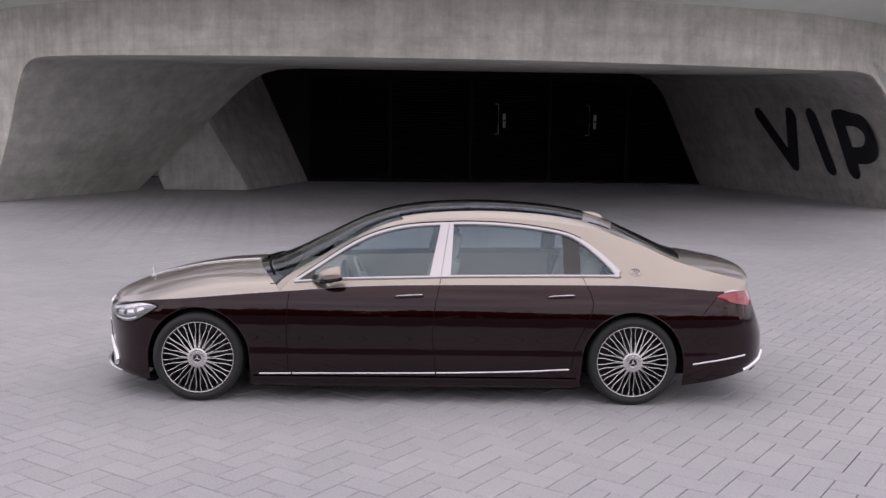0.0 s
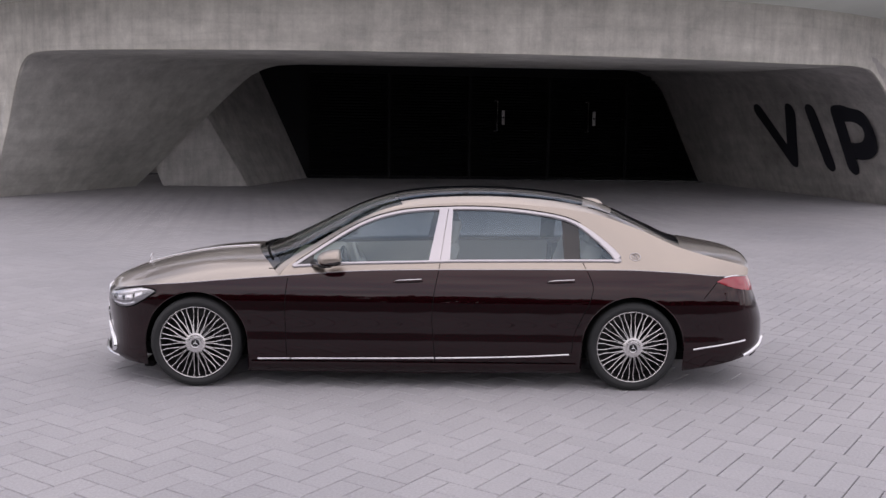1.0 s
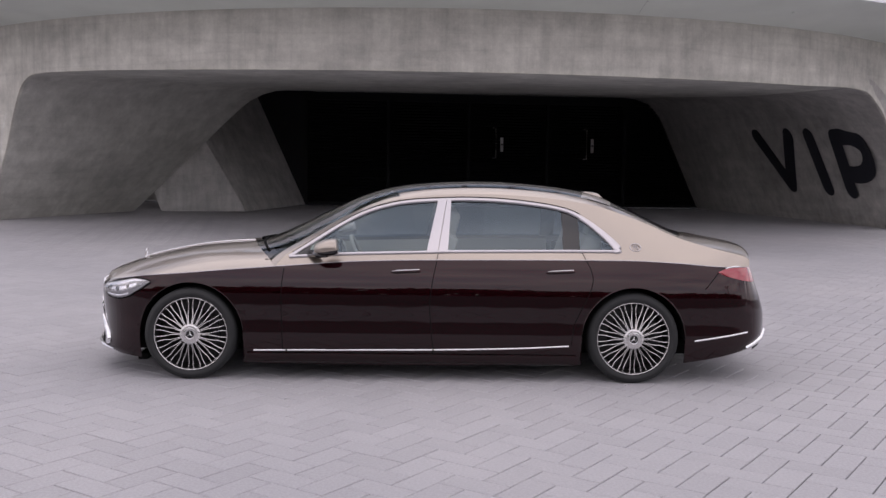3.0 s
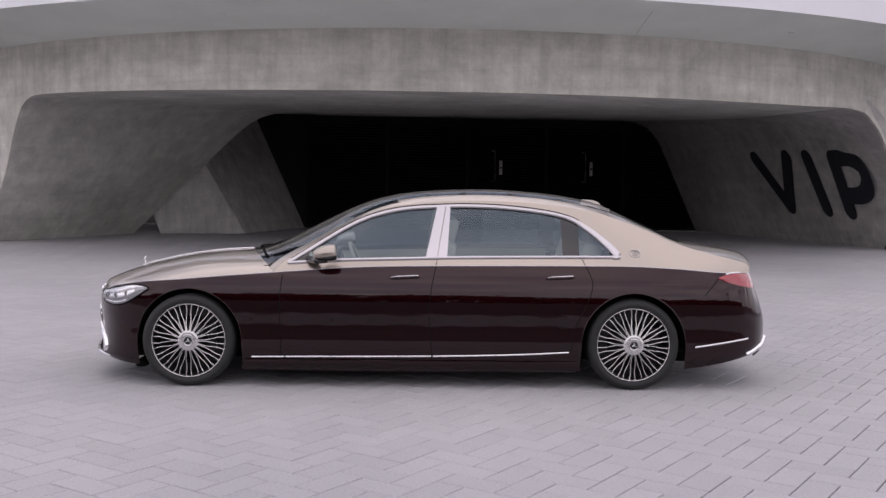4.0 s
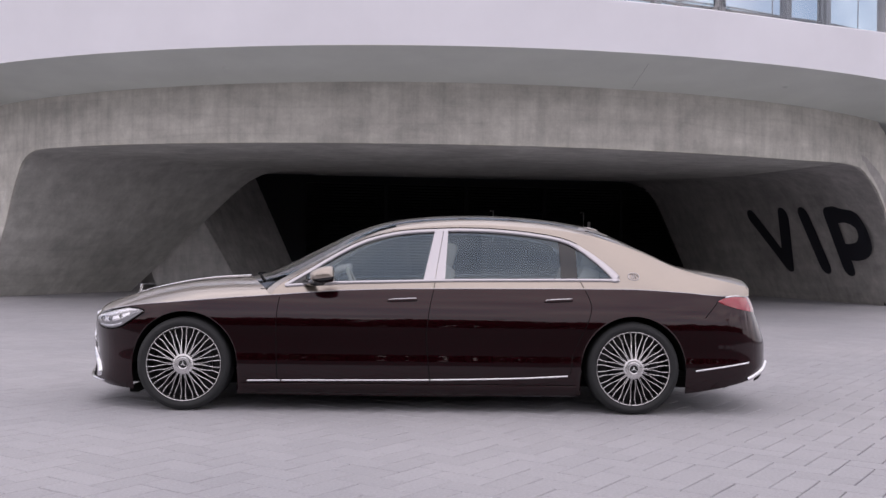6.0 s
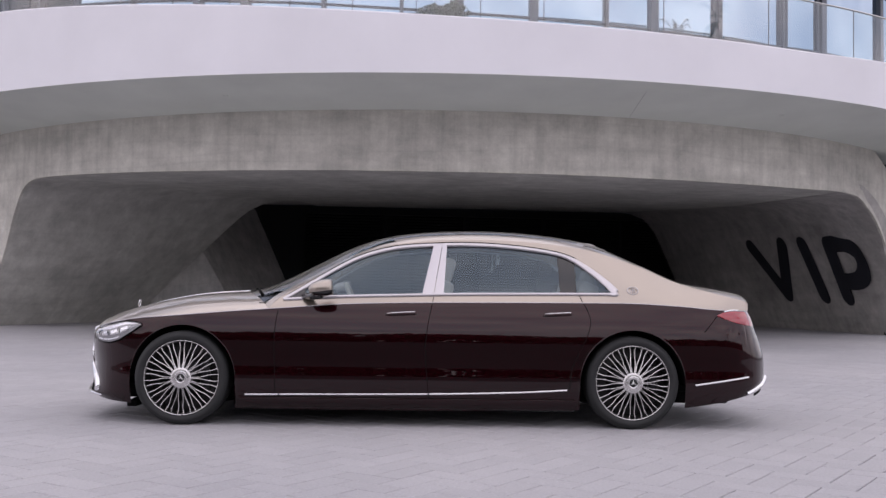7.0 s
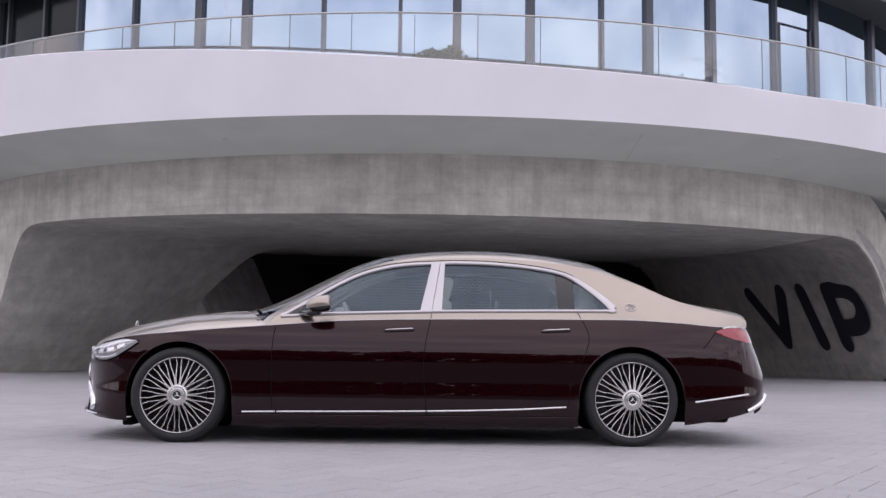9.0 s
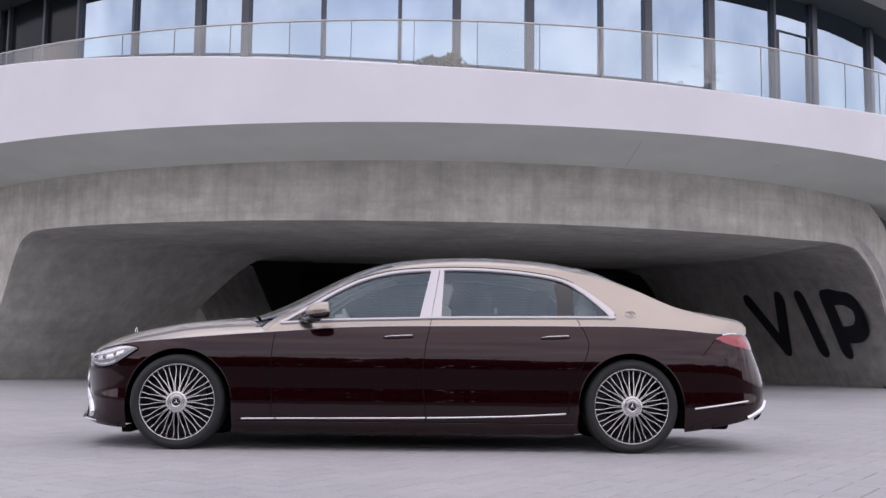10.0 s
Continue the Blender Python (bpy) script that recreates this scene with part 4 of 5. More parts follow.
        pts = catmull([body(x, z, 0.010, side) for x, z in ((-2.562, 0.222), (-2.52, 0.208), (-2.46, 0.203), (-2.40, 0.200), (-2.33, 0.198))], 5)
        ws = [0.017 - 0.012 * k / (len(pts) - 1) for k in range(len(pts))]
        ribbon("bumper_lip", pts, [Vector((-0.7, side * 0.7, 0))] * len(pts), ws, 0.016, CHROME, saloon, "chrome lip under the front bumper")
        rows = [[body(x, z, 0.003, side) for z in (0.21, 0.26, 0.31, 0.37)] for x in span(-2.54, -2.47, 6)]
        sheet("front_intake", rows if side < 0 else rows[::-1], UNDER, saloon, "black bumper intake")
        # exhaust trim
        pts = catmull([body(2.61, 0.266, 0.006, side), body(2.68, 0.293, 0.008, side), body(2.75, 0.337, 0.010, side), body(2.80, 0.385, 0.010, side)], 5)
        ribbon("exhaust_trim", pts, [Vector((0.5, side * 0.86, 0))] * len(pts), 0.017, 0.014, CHROME, saloon, "chrome exhaust surround")
        pts = catmull([body(2.70, 0.262, 0.004, side), body(2.78, 0.29, 0.006, side), body(2.85, 0.345, 0.006, side)], 5)
        ribbon("exhaust_opening", pts, [Vector((0.5, side * 0.86, 0))] * len(pts), 0.020, 0.006, UNDER, saloon, "dark exhaust opening")
        # wheel arch lip and liner
        for h in HUBS:
            rows = []
            for k in range(41):
                q = math.pi * k / 40
                x, z = h + ARCH_R * math.cos(q), HUB_Z - 0.005 + ARCH_R * math.sin(q)
                p = body(x, z, 0.0, side)
                rows.append([p, Vector((x, p.y - side * 0.03, z - 0.003)), Vector((h + (ARCH_R + 0.02) * math.cos(q), side * 0.55, HUB_Z + (ARCH_R + 0.02) * math.sin(q)))])
            sheet("arch_liner", rows, UNDER, saloon, "black wheel arch liner")
    # underbody
    bm = bmesh.new()
    bm_box(bm, (4.9, 1.10, 0.12), Matrix.Translation((0.1, 0, 0.22)), 0.03)
    bm_box(bm, (2.4, 1.74, 0.10), Matrix.Translation((0.0, 0, 0.19)), 0.03)
    bm_box(bm, (0.5, 1.0, 0.06), Matrix.Translation((-2.18, 0, 0.20)), 0.02)
    bm_box(bm, (0.5, 1.5, 0.06), Matrix.Translation((2.30, 0, 0.30)), 0.02)
    bm_box(bm, (0.08, 1.5, 0.05), Matrix.Translation((-2.11, 0, 0.135)), 0.01)
    for h in HUBS:
        bm_box(bm, (0.86, 1.0, 0.55), Matrix.Translation((h, 0, 0.47)), 0.03)
    part("underbody", bm, UNDER, saloon, "black underbody")
    # grille
    gx = lambda y, z: -plan_depth(abs(y)) - 0.004 + interp(z, FRONT_IN)
    rows = [[Vector((gx(y, z), y, z)) for z in (0.33, 0.45, 0.6, 0.69)] for y in span(-0.33, 0.33, 16)]
    g = sheet("grille", rows, UNDER, saloon, "black radiator grille")
    for y in span(-0.31, 0.31, 22):
        v, f = tube([(gx(y, 0.34) - 0.004, y, 0.34), (gx(y, 0.5) - 0.004, y, 0.5), (gx(y, 0.685) - 0.002, y, 0.685)], 0.005, 6)
        mesh_ob("grille_bar", v, f, CHROME, g, "", smooth=True)
    loop = [(-0.33, 0.33), (-0.35, 0.5), (-0.31, 0.69), (-0.15, 0.70), (0.15, 0.70), (0.31, 0.69), (0.35, 0.5), (0.33, 0.33)]
    v, f = tube([(gx(y, z) - 0.004, y, z) for y, z in loop], 0.012, 8, True)
    mesh_ob("grille_frame", v, f, CHROME, g, "chrome grille frame", smooth=True)
    # bonnet ornament
    v, f = tube([(-2.285, 0, 0.83), (-2.28, 0, 0.858)], [0.010, 0.005], 8)
    orn = mesh_ob("bonnet_ornament", v, f, CHROME, saloon, "small upright chrome ornament", smooth=True)
    v, f = tube([Vector((-2.275 + 0.006 * math.sin(q), 0.03 * math.cos(q), 0.888 + 0.03 * math.sin(q))) for q in [2 * math.pi * k / 20 for k in range(20)]], 0.0035, 6, True)
    mesh_ob("ornament_ring", v, f, CHROME, orn, smooth=True)
    # aerial fin on the roof
    rows = []
    for k in range(9):
        s = k / 8
        h = 0.030 * math.sin(math.pi * min(1.0, s * 1.15) * 0.55) * (1 if s < 0.85 else (1 - s) / 0.15 + 0.02)
        zb = 1.448 - 0.10 * (s * 0.19) / 0.19 * 0.55
        w = 0.034 * (0.35 + 0.65 * min(1, s * 1.6))
        rows.append([Vector((1.40 + 0.19 * s, y, zb + h * f)) for y, f in ((-w, 0), (-w * 0.7, 0.6), (0, 1), (w * 0.7, 0.6), (w, 0))])
    sheet("roof_fin", rows, CHAMPAGNE, saloon, "small champagne aerial fin")
    # wipers
    for y0, y1, xo in ((-0.60, 0.02, -1.165), (-0.02, 0.58, -1.22)):
        pts = []
        for k in range(9):
            s = k / 8
            y = y0 + (y1 - y0) * s
            u = 1 - abs(y) / 0.83
            pts.append(crown(2, u, -1 if y < 0 else 1) + Vector((0.02 + 0.05 * s, 0, 0.014)))
        v, f = tube(pts, 0.011, 6)
        mesh_ob("wiper", v, f, UNDER, saloon, "black wiper blade", smooth=True)


side_details()


def mirror_unit(side):
    """Outside mirror: champagne cap, black lower shell and foot."""
    bm = bmesh.new()
    bmesh.ops.create_uvsphere(bm, u_segments=24, v_segments=16, radius=1.0)
    for v in bm.verts:
        x, y, z = v.co
        taper = 0.72 + 0.28 * (x * 0.5 + 0.5)
        v.co = Vector((0.105 * (abs(x) ** 0.8) * (1 if x > 0 else -1), 0.11 * y, 0.072 * taper * (abs(z) ** 0.75) * (1 if z > 0 else -1)))
        if v.co.x > 0.075:
            v.co.x = 0.075 + (v.co.x - 0.075) * 0.15
    upper = bm.copy()
    place = Matrix.Translation((-0.645, side * 1.035, 1.035)) @ Matrix.Rotation(radians(-8), 4, "Y")
    bmesh.ops.bisect_plane(upper, geom=upper.verts[:] + upper.edges[:] + upper.faces[:], plane_co=(0, 0, -0.022), plane_no=(0.0, 0, -1), clear_outer=True)
    bmesh.ops.bisect_plane(bm, geom=bm.verts[:] + bm.edges[:] + bm.faces[:], plane_co=(0, 0, -0.022), plane_no=(0.0, 0, 1), clear_outer=True)
    upper.transform(place)
    bm.transform(place @ Matrix.Diagonal((0.97, 0.97, 1, 1)))
    cap = part("wing_mirror", upper, CHAMPAGNE, saloon, "champagne mirror cap")
    part("mirror_shell", bm, GLOSS_BLACK, cap, "black lower mirror shell")
    v, f = tube([cabin(-0.79, 0.968, 0.0, side), Vector((-0.72, side * 0.955, 0.972)), Vector((-0.66, side * 1.0, 0.985))], [0.032, 0.026, 0.03], 10, flat=1.3)
    mesh_ob("mirror_foot", v, f, GLOSS_BLACK, cap, "black mirror foot", smooth=True)
    rows = [[cabin(x, bot_z(x) + (top_z(x) - bot_z(x)) * k / 4, 0.002, side) for k in range(5)] for x in span(-0.945, -0.80, 8)]
    sheet("mirror_triangle", rows if side < 0 else rows[::-1], GLOSS_BLACK, saloon, "black corner panel at the mirror")


mirror_unit(-1)
mirror_unit(1)


# wheels
def lathe(profile, segs=64, axis_y=True):
    """A body turned round the wheel's axle; profile of (radius, depth)."""
    rows = []
    for k in range(segs + 1):
        q = 2 * math.pi * k / segs
        rows.append([Vector((r * math.cos(q), d, r * math.sin(q))) for r, d in profile])
    return grid(rows)


def spoke_mesh(name, bend):
    """One slim spoke from hub to rim, bending aside as it runs out."""
    rows = []
    n = 14
    for k in range(n + 1):
        s = k / n
        r = 0.062 + (0.272 - 0.062) * s
        q = min(1.0, max(0.0, (s - 0.12) / 0.62))
        a = bend * (0.66 + 0.34 * q * q * (3 - 2 * q)) + 0.020 * math.sin((s - 0.08) * math.pi * 2.1) * (-1 if bend > 0 else 1)
        w = 0.0027 + 0.0010 * s
        d = -0.030 + 0.034 * math.sin(s * math.pi * 0.55)
        c = Vector((math.cos(a) * r, 0, math.sin(a) * r))
        t = Vector((-math.sin(a), 0, math.cos(a)))
        rows.append([c - t * w + Vector((0, d + 0.022, 0)), c - t * w * 0.7 + Vector((0, d, 0)), c + t * w * 0.7 + Vector((0, d, 0)), c + t * w + Vector((0, d + 0.022, 0))])
    v, f = grid(rows)
    me = bpy.data.meshes.new(name)
    me.from_pydata([tuple(p) for p in v], [], f)
    me.polygons.foreach_set("use_smooth", [True] * len(me.polygons))
    me.materials.append(RIM_SILVER)
    return me


SPOKES = [spoke_mesh("spoke", 0.0873), spoke_mesh("spoke", -0.0873)]
TREAD = lathe([(0.276, 0.020), (0.280, -0.003), (0.288, -0.010), (0.304, -0.018), (0.322, -0.019), (0.324, -0.0165), (0.340, -0.008), (0.350, 0.012), (0.352, 0.04), (0.352, 0.21), (0.346, 0.24), (0.30, 0.25)], 72)
BARREL = lathe([(0.2815, 0.004), (0.2812, -0.007), (0.2785, -0.009), (0.2745, -0.007), (0.2725, 0.004)], 72)
WELL = lathe([(0.2725, 0.004), (0.270, 0.03), (0.266, 0.05), (0.262, 0.22)], 72)
BACKING = lathe([(0.266, 0.14), (0.20, 0.12), (0.0, 0.12)], 40)
ROTOR = lathe([(0.185, 0.105), (0.185, 0.09), (0.09, 0.088), (0.085, 0.07), (0.0, 0.07)], 48)
HUBCAP = lathe([(0.080, 0.03), (0.080, -0.016), (0.076, -0.024), (0.062, -0.029), (0.056, -0.027), (0.050, -0.030), (0.034, -0.032), (0.031, -0.029), (0.0, -0.029)], 40)
BADGE = lathe([(0.031, -0.0285), (0.030, -0.0305), (0.0, -0.031)], 28)


def wheel(h, side):
    w = new("wheel")
    w.parent = saloon
    w.matrix_parent_inverse = Matrix()
    # the outer face looks to -y; the far wheels are turned round
    w.matrix_basis = pose(h, side * 0.928, HUB_Z, 0, 0, 0 if side < 0 else 180)
    mesh_ob("tyre", *TREAD, RUBBER, w, "black low-profile tyre", smooth=True)
    rim = mesh_ob("rim", *BARREL, RIM_SILVER, w, "bright forged rim", smooth=True)
    mesh_ob("rim_well", *WELL, RIM_DARK, rim, "dark inner rim", smooth=True)
    mesh_ob("wheel_back", *BACKING, RIM_DARK, w, "", smooth=True)
    mesh_ob("brake_disc", *ROTOR, DISC, w, "steel brake disc", smooth=True)
    mesh_ob("hub_cap", *HUBCAP, RIM_SILVER, w, "silver hub cap", smooth=True)
    badge = mesh_ob("hub_badge", *BADGE, SCREEN, w, "dark round hub badge", smooth=True)
    bm = bmesh.new()
    for q in (90, 210, 330):
        m = Matrix.Rotation(radians(-q), 4, "Y") @ Matrix.Translation((0.0125, -0.0318, 0))
        bmesh.ops.create_cone(bm, cap_ends=True, segments=4, radius1=0.0052, radius2=0.0008, depth=0.025, matrix=m @ Matrix.Rotation(radians(90), 4, "Y"))
    part("badge_star", bm, RIM_SILVER, badge, "silver three-armed shape", smooth=False)
    for k in range(18):
        for me in SPOKES:
            s = new("spoke", me)
            s.parent = w
            s.rotation_euler = (0, -2 * math.pi * k / 18, 0)
    bm = bmesh.new()
    bm_box(bm, (0.07, 0.05, 0.20), Matrix.Translation((0.165, 0.075, 0.02)), 0.012)
    part("brake_caliper", bm, DISC, w, "grey brake caliper")


for h in HUBS:
    for side in (-1, 1):
        wheel(h, side)


# cabin
def seat(x, y, rear=False):
    """A cushioned leather seat with its head restraint."""
    m = Matrix.Translation((x, y, 0))
    bm = bmesh.new()
    bm_box(bm, (0.56, 0.54, 0.18), m @ Matrix.Translation((-0.10, 0, 0.48)) @ Matrix.Rotation(radians(8), 4, "Y"), 0.05)
    st = part("seat", bm, LEATHER, saloon, "cream leather seat")
    bm = bmesh.new()
    bm_box(bm, (0.17, 0.52, 0.66), m @ Matrix.Translation((0.27, 0, 0.80)) @ Matrix.Rotation(radians(20), 4, "Y"), 0.05)
    part("backrest", bm, LEATHER, st)
    bm = bmesh.new()
    bm_box(bm, (0.10, 0.28, 0.20), m @ Matrix.Translation((0.40, 0, 1.19)) @ Matrix.Rotation(radians(14), 4, "Y"), 0.035)
    part("headrest", bm, LEATHER, st)


for sx in (-0.10, 1.05):
    for sy in (-0.38, 0.38):
        seat(sx, sy)


def interior():
    bm = bmesh.new()
    bm_box(bm, (2.3, 1.62, 0.06), Matrix.Translation((0.05, 0, 0.34)))
    bm_box(bm, (0.06, 1.02, 0.62), Matrix.Translation((1.62, 0, 0.65)))
    bm_box(bm, (0.06, 1.6, 0.6), Matrix.Translation((-1.12, 0, 0.62)))
    part("cabin_floor", bm, CARPET, saloon, "dark carpeted cabin floor")
    bm = bmesh.new()
    bm_box(bm, (0.46, 1.50, 0.20), Matrix.Translation((-0.86, 0, 0.84)) @ Matrix.Rotation(radians(-6), 4, "Y"), 0.06)
    part("dashboard", bm, LEATHER, saloon, "cream leather dashboard")
    bm = bmesh.new()
    bm_box(bm, (0.03, 0.34, 0.20), Matrix.Translation((-0.60, -0.36, 0.93)) @ Matrix.Rotation(radians(-10), 4, "Y"), 0.01)
    bm_box(bm, (0.03, 0.30, 0.26), Matrix.Translation((-0.58, 0.02, 0.84)) @ Matrix.Rotation(radians(-25), 4, "Y"), 0.01)
    part("display", bm, SCREEN, saloon, "dark dashboard displays")
    c, tilt = Vector((-0.44, -0.38, 0.90)), Matrix.Rotation(radians(-24), 3, "Y")
    v, f = tube([c + tilt @ Vector((0, 0.185 * math.cos(q), 0.185 * math.sin(q))) for q in [2 * math.pi * k / 32 for k in range(32)]], 0.016, 8, True)
    sw = mesh_ob("steering_wheel", v, f, LEATHER, saloon, "cream leather steering wheel", smooth=True)
    bm = bmesh.new()
    bm_box(bm, (0.05, 0.15, 0.12), Matrix.Translation(c) @ tilt.to_4x4(), 0.03)
    for q in (0, 180, 270):
        d = tilt @ Vector((0, 0.12 * math.cos(radians(q)), 0.12 * math.sin(radians(q))))
        bm_box(bm, (0.02, 0.13 if q != 270 else 0.04, 0.04 if q != 270 else 0.13), Matrix.Translation(c + d) @ tilt.to_4x4(), 0.006)
    part("steering_hub", bm, LEATHER, sw)
    bm = bmesh.new()
    bm_box(bm, (2.2, 0.26, 0.28), Matrix.Translation((0.35, 0, 0.52)), 0.05)
    part("centre_console", bm, LEATHER, saloon, "cream leather centre console")
    bm = bmesh.new()
    bm_box(bm, (0.50, 1.35, 0.03), Matrix.Translation((1.84, 0, 1.04)), 0.01)
    part("parcel_shelf", bm, LEATHER, saloon, "cream parcel shelf")
    # door linings
    for side in (-1, 1):
        rows = [[body(x, z, -0.10, side) for z in (0.36, 0.5, 0.62, 0.74, 0.86)] + [cabin(x, bot_z(max(x, WX0)) - 0.004, -0.045, side)] for x in span(-0.95, 1.22, 30)]
        sheet("door_lining", rows if side > 0 else rows[::-1], LEATHER, saloon, "cream door lining")
    rows = [[crown(i, u, -1) - Vector((0, 0, 0.035)) for u in (0.0, 0.2, 0.5, 1.0)] + [crown(i, u, 1) - Vector((0, 0, 0.035)) for u in (0.5, 0.2, 0.0)] for i in range(5 * PER, 10 * PER + 2, 2)]
    sheet("headliner", rows, LINER, saloon, "grey fabric roof lining")


interior()


# ---- painted letters ----
def wall_right_at(y, z):
    """The face of the right wall at a height."""
    return Vector((interp(y, RIGHT_FOOT) - 0.47 * z, y, z))


def letter_stroke(name, path, parent):
    """A round-ended painted stroke lying on the leaning wall; path of (depth y, height z)."""
    pts = catmull([(0, y, z) for y, z in path], 8) if len(path) > 2 else [Vector((0, *path[0])).lerp(Vector((0, *path[1])), k / 8) for k in range(9)]
    r = 0.225
    rows, n = [], len(pts)
    out = Vector((-0.9, -0.1, -0.42))
    for i, p in enumerate(pts):
        t = (pts[min(i + 1, n - 1)] - pts[max(i - 1, 0)]).normalized()
        s = Vector((0, -t.z, t.y))
        rows.append([p - s * r, p - s * r * 0.5, p, p + s * r * 0.5, p + s * r])
    for end, sgn in ((0, -1), (-1, 1)):
        p = pts[end]
        t = (pts[1] - pts[0] if end == 0 else pts[-1] - pts[-2]).normalized() * sgn
        s = Vector((0, -t.z, t.y)) * (1 if end else -1)
        cap = []
        for a in (30, 60, 85):
            c, d = math.cos(radians(a)) * r, math.sin(radians(a)) * r
            cap.append([p + t * d - s * c, p + t * d - s * c * 0.5, p + t * d, p + t * d + s * c * 0.5, p + t * d + s * c])
        rows = cap[::-1] + rows if end == 0 else rows + cap
    v, f = grid([[wall_right_at(q.y, q.z) + out * 0.02 for q in r_] for r_ in rows])
    mesh_ob(name, v, f, BLACK_PAINT, parent, thick=0.012)


def wall_letters():
    sign = empty("wall_letters", "large black rounded letters V I P on the concrete wall", "sign")
    letter_stroke("letter_v_left", [(22.66, 2.50), (21.87, 1.06)], sign)
    letter_stroke("letter_v_right", [(20.99, 2.50), (21.87, 1.06)], sign)
    letter_stroke("letter_i", [(19.99, 2.47), (20.05, 1.03)], sign)
    letter_stroke("letter_p_stem", [(18.85, 2.42), (19.04, 0.99)], sign)
    letter_stroke("letter_p_bowl", [(18.85, 2.42), (18.25, 2.42), (17.86, 2.18), (17.84, 1.82), (18.1, 1.52), (18.5, 1.42), (18.98, 1.45)], sign)


wall_letters()


# ---- trees across the forecourt, behind the walk ----
LEAF = material("dark_foliage", (0.045, 0.07, 0.025), 0.7)
LEAF.node_tree.links.new(per_piece(LEAF, (0.05, 0.075, 0.028), 0.5, 1.4, True), bsdf(LEAF).inputs["Base Color"])
BARK = material("grey_bark", (0.09, 0.07, 0.055), 0.9)
bump(BARK, noise_node(BARK, 14, 5, (1, 1, 0.2)), 0.6, 0.03)


def tree(x, y, h, seed):
    """A broad tree: tapered trunk, limbs, and a crown of many small leaf clumps."""
    rng = random.Random(seed)
    t = empty("tree", "broad dark green tree at the forecourt's edge", "tree", "trees across the forecourt")
    t.location = (x, y, -0.03)
    verts, faces = tube([(0, 0, 0), (0.08, 0.05, h * 0.25), (0.0, 0.1, h * 0.5), (0.1, 0, h * 0.8)], [0.24, 0.19, 0.14, 0.04], 8)
    tips = []
    for k in range(7):
        a = k * 2.4 + rng.random()
        z = h * (0.3 + 0.06 * k)
        tip = Vector((math.cos(a) * h * 0.28, math.sin(a) * h * 0.28, z + h * 0.2))
        tips.append(tip)
        v, f = tube([(0.05, 0.05, z), tip * 0.55 + Vector((0, 0, z * 0.42)), tip], [0.09, 0.06, 0.02], 6)
        n = len(verts)
        verts += v
        faces += [tuple(q + n for q in face) for face in f]
    mesh_ob("trunk", verts, faces, BARK, t, "grey bark", smooth=True)
    tips.append(Vector((0.1, 0, h * 0.82)))
    verts, faces = [], []
    for k in range(2200):
        c = tips[k % len(tips)] + Vector((rng.gauss(0, h * 0.12), rng.gauss(0, h * 0.12), rng.gauss(0, h * 0.085)))
        c.z = max(c.z, h * 0.16)
        s = rng.uniform(0.16, 0.42)
        m = Euler((rng.uniform(0, 6.3), rng.uniform(0, 6.3), rng.uniform(0, 6.3))).to_matrix()
        n = len(verts)
        verts += [c + m @ Vector(q) * s for q in ((-1, -0.4, 0), (0, -0.6, 0.15), (1, 0, 0), (0, 0.6, 0.15), (-1, 0.4, 0))]
        faces.append((n, n + 1, n + 2, n + 3, n + 4))
    mesh_ob("crown", verts, faces, LEAF, t, "dense dark green foliage")


_r = random.Random(11)
for k in range(34):
    tx = -75 + 4.6 * k + _r.uniform(-1.6, 1.6)
    tree(tx, -46 + _r.uniform(-5, 5), _r.uniform(6.5, 9.0) if tx < 10 else _r.uniform(5.0, 7.0), 40 + k)


def palm(x, y, h, seed):
    """A tall palm: slender ringed trunk and a crown of arching feathered fronds."""
    rng = random.Random(seed)
    p = empty("palm_tree", "tall slender palm with arching green fronds", "tree", "palms beside the forecourt")
    p.location = (x, y, -0.03)
    rings = [h * 0.86 * k / 24 for k in range(25)]
    v, f = tube([(0.012 * z * math.sin(z * 0.2), 0, z) for z in rings], [0.22 - 0.005 * z + (0.012 if k % 2 else 0) for k, z in enumerate(rings)], 10)
    mesh_ob("trunk", v, f, BARK, p, "ringed grey trunk", smooth=True)
    verts, faces = [], []
    c = Vector((0.012 * h * 0.86 * math.sin(h * 0.172), 0, h * 0.86))
    for k in range(26):
        an, rise, ln = k * 2.4, rng.uniform(-0.15, 1.0), rng.uniform(2.2, 3.0)
        d, sd = Vector((math.cos(an), math.sin(an), 0)), Vector((-math.sin(an), math.cos(an), 0))
        spine = [c + d * (ln * t * (1 - 0.15 * t)) + Vector((0, 0, ln * (rise * t - 0.62 * t * t))) for t in [q / 10 for q in range(11)]]
        for i in range(1, 11):
            for sg in (-1, 1):
                for m in (0.0, 0.33, 0.66):
                    b = spine[i - 1].lerp(spine[i], m)
                    e = spine[i] - spine[i - 1]
                    n = len(verts)
                    verts += [b, b + e * 0.2, b + sd * sg * 0.55 * (1 - 0.07 * i) + e * 0.9 + Vector((0, 0, -0.15))]
                    faces.append((n, n + 1, n + 2))
    mesh_ob("fronds", verts, faces, LEAF, p, "feathered green fronds")


for _x, _y, _h, _s in ((31.0, -10.0, 17.0, 1), (37.0, -18.0, 12.5, 2), (28.0, -27.0, 11.0, 3), (44.0, -8.0, 13.0, 4)):
    palm(_x, _y, _h, _s)


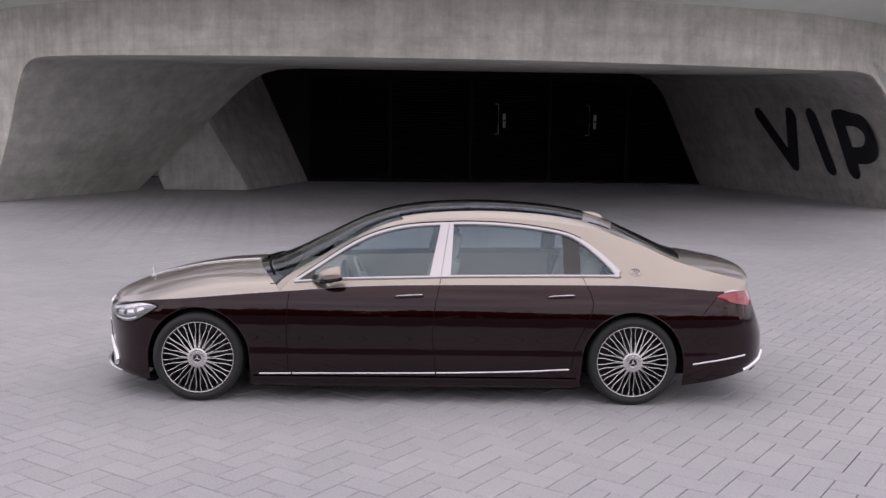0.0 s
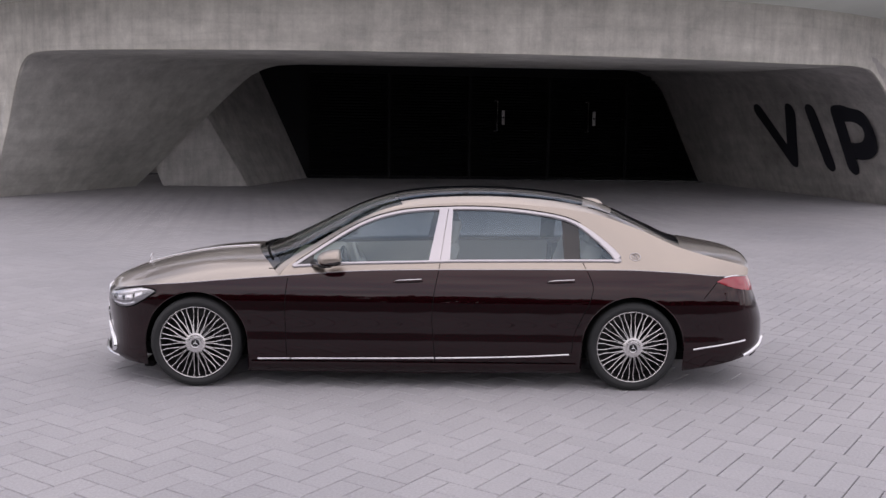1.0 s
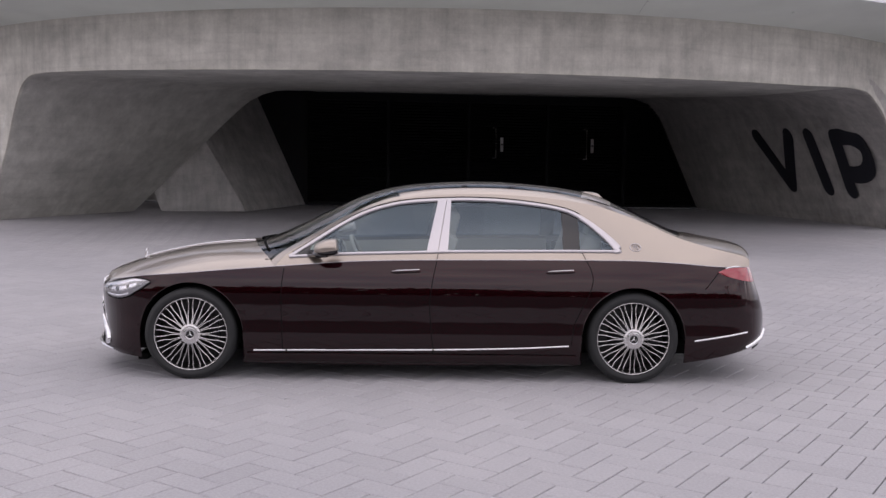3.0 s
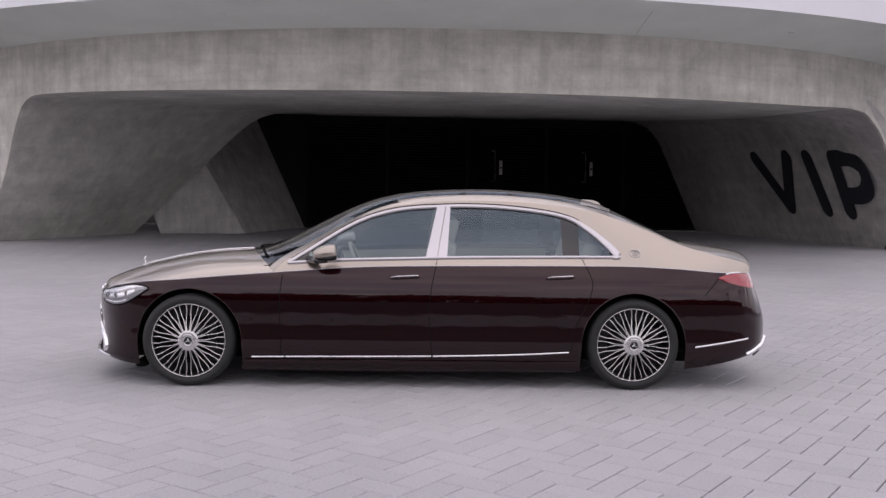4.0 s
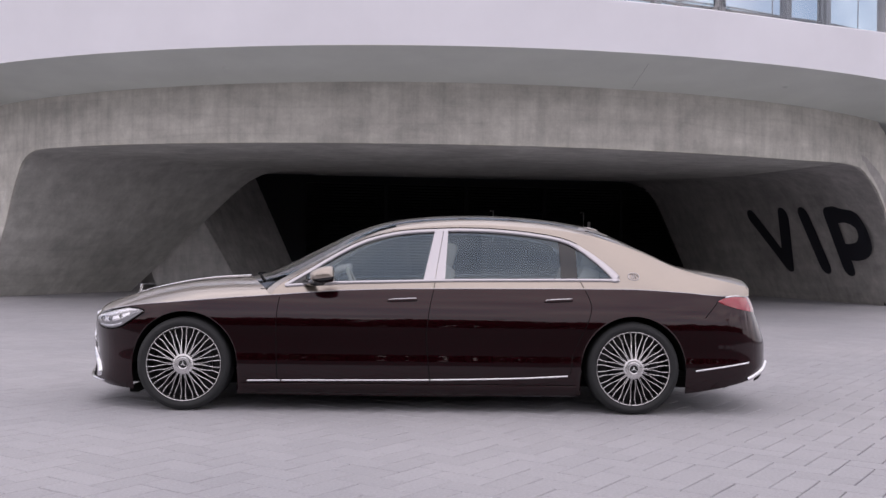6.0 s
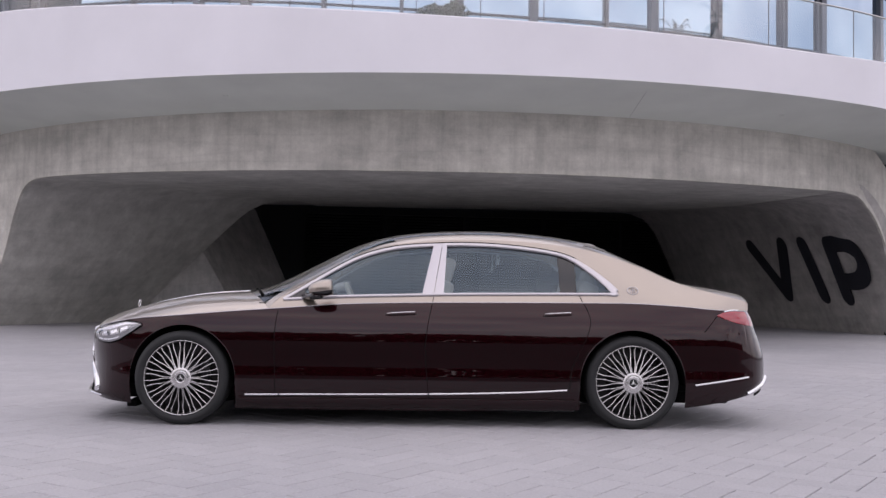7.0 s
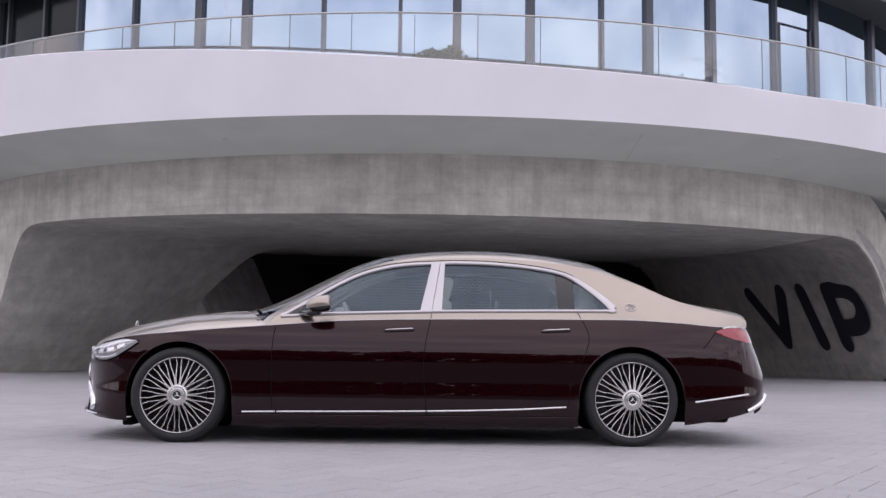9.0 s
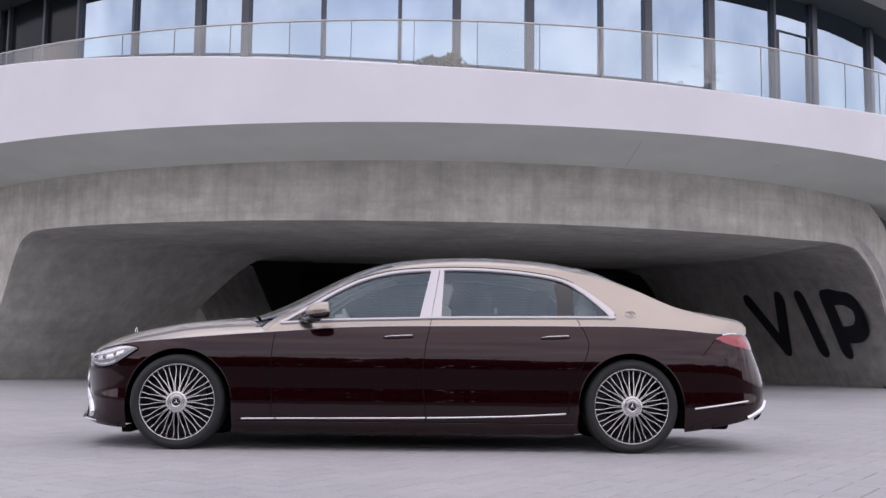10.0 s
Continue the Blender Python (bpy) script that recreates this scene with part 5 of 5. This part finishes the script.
def reflection_shrub(a, r, top, seed):
    """A low leafy shrub in a round planter, standing in for a treetop's reflection."""
    rng = random.Random(seed)
    shrub = empty("stand_in_shrub", "small dark green shrub added on the balcony in place of a mirrored treetop", "plant", "balcony plants")
    shrub.location = ring(a, r, 5.72)
    v, f = lathe([(0.0, 0.0), (0.15, 0.0), (0.17, 0.02), (0.2, 0.36), (0.19, 0.38), (0.17, 0.36), (0.0, 0.35)], 24)
    mesh_ob("planter", [Vector((q.x, q.z, q.y)) for q in v], f, BARK, shrub, "dark round planter", smooth=True)
    h = top - 5.72 - 0.36
    verts, faces = [], []
    for k in range(420):
        an, t = rng.uniform(0, 6.28), rng.random()
        out = (0.08 + 0.24 * math.sin(math.pi * min(1.0, t * 1.1))) * rng.random() ** 0.5
        c = Vector((math.cos(an) * out, math.sin(an) * out, 0.36 + h * t))
        m = Euler((rng.uniform(0, 6.3), rng.uniform(0, 6.3), rng.uniform(0, 6.3))).to_matrix()
        n = len(verts)
        verts += [c + m @ Vector(q) * 0.055 for q in ((-1, 0, 0), (0, -0.4, 0.1), (1, 0, 0), (0, 0.4, 0.1))]
        faces.append((n, n + 1, n + 2, n + 3))
    mesh_ob("foliage", verts, faces, LEAF, shrub, "small dark leaves")


# both added to imitate treetops mirrored in the facade glass
reflection_shrub(0.5, 16.3, 6.46, 3)
reflection_shrub(-0.9, 16.3, 6.40, 9)


def hedge():
    """A thick belt of shrubs closing the far side of the forecourt."""
    rng = random.Random(23)
    verts, faces = [], []
    for k in range(11000):
        x = rng.uniform(-85, 85)
        top = 4.6 + 1.2 * math.sin(x * 0.31) + 0.7 * math.sin(x * 0.83 + 1)
        c = Vector((x, -44 + rng.uniform(-2, 2), rng.uniform(0, 1) ** 0.8 * top))
        s = rng.uniform(0.35, 0.7)
        m = Euler((rng.uniform(0, 6.3), rng.uniform(0, 6.3), rng.uniform(0, 6.3))).to_matrix()
        n = len(verts)
        verts += [c + m @ Vector(q) * s for q in ((-1, -0.5, 0), (0, -0.7, 0.15), (1, 0, 0), (0, 0.7, 0.15), (-1, 0.5, 0))]
        faces.append((n, n + 1, n + 2, n + 3, n + 4))
    tagged(mesh_ob("hedge", verts, faces, LEAF), "thick dark green shrub belt across the forecourt", "hedge", kind="stuff")


hedge()


# ---- ground and paving ----
v, f = grid([[Vector((x, y, -0.03)) for x in (-2500, -60, -20, 20, 60, 2500)] for y in (-2500, -60, -20, 30, 60, 2500)])
tagged(mesh_ob("ground", v, f, JOINT), "dark worn asphalt round the paved forecourt", "ground", kind="structure")

BED = material("grey_joint_sand", (0.14, 0.138, 0.138), 0.95)
v, f = grid([[Vector((x, y, -0.014)) for x in (-16, 0, 18)] for y in (-4.2, 8, 27.5)])
tagged(mesh_ob("pavement_bed", v, f, BED), "grey sand bed under the pavers", "ground", kind="structure")
PW, PL, GAP = 0.175, 0.35, 0.0065
PAVE_A = radians(54.5)
U, V = Vector((math.cos(PAVE_A), math.sin(PAVE_A), 0)), Vector((math.sin(PAVE_A), -math.cos(PAVE_A), 0))
ORIGIN = Vector((1.663, -1.865, 0))


def paver_shape(w, l, z=0.0, jig=0.0):
    """Eight top points and eight lower points of one bevelled paver, centred."""
    a, b = (l - GAP) / 2, (w - GAP) / 2
    c = 0.004
    low = [(-a, -b, -0.03), (a, -b, -0.03), (a, b, -0.03), (-a, b, -0.03)]
    mid = [(-a, -b, z - c), (a, -b, z - c), (a, b, z - c), (-a, b, z - c)]
    top = [(-a + c, -b + c, z), (a - c, -b + c, z), (a - c, b - c, z), (-a + c, b - c, z)]
    faces = [(8, 9, 10, 11)]
    for k in range(4):
        n = (k + 1) % 4
        faces += [(k, n, 4 + n, 4 + k), (4 + k, 4 + n, 8 + n, 8 + k)]
    return low + mid + top, faces


def paving():
    paving_ob = empty("pavement", "grey concrete pavers laid in herringbone", "pavement", kind="structure")
    v, f = paver_shape(PW, PL)
    me = bpy.data.meshes.new("paver")
    me.from_pydata(v, [], f)
    me.materials.append(PAVER)
    verts, faces, single = [], [], 0
    ang = PAVE_A
    rng = random.Random(4)
    for i in range(-260, 260):
        for j in range(-90, 90):
            base = ORIGIN + U * (PW * (-i + 3 * j)) + V * (PW * (i + j))
            if not (-16 < base.x < 18 and -4.2 < base.y < 27.5):
                continue
            for which in (0, 1):
                if which == 0:
                    c = base + U * (PL / 2) + V * (PW / 2)
                    a = ang
                else:
                    c = base + U * (PL + PW / 2) + V * (PL / 2)
                    a = ang - math.pi / 2
                if c.y > 11 and abs(c.x) > 14:
                    continue
                dz = rng.uniform(-0.0012, 0.0012)
                near = 1.2 < c.x < 4.6 and -3.6 < c.y < -1.2
                if near and single < 300:
                    single += 1
                    ob = new("paver", me)
                    ob.parent = paving_ob
                    ob.location, ob.rotation_euler = (c.x, c.y, dz), (0, 0, a)
                    continue
                ca, sa = math.cos(a), math.sin(a)
                n = len(verts)
                verts += [(c.x + p[0] * ca - p[1] * sa, c.y + p[0] * sa + p[1] * ca, p[2] + dz) for p in v]
                faces += [tuple(q + n for q in face) for face in f]
    ob = mesh_ob("paver_field", verts, faces, PAVER_FIELD, paving_ob, "wide field of grey herringbone pavers")
    tagged(ob, kind="stuff")


paving()
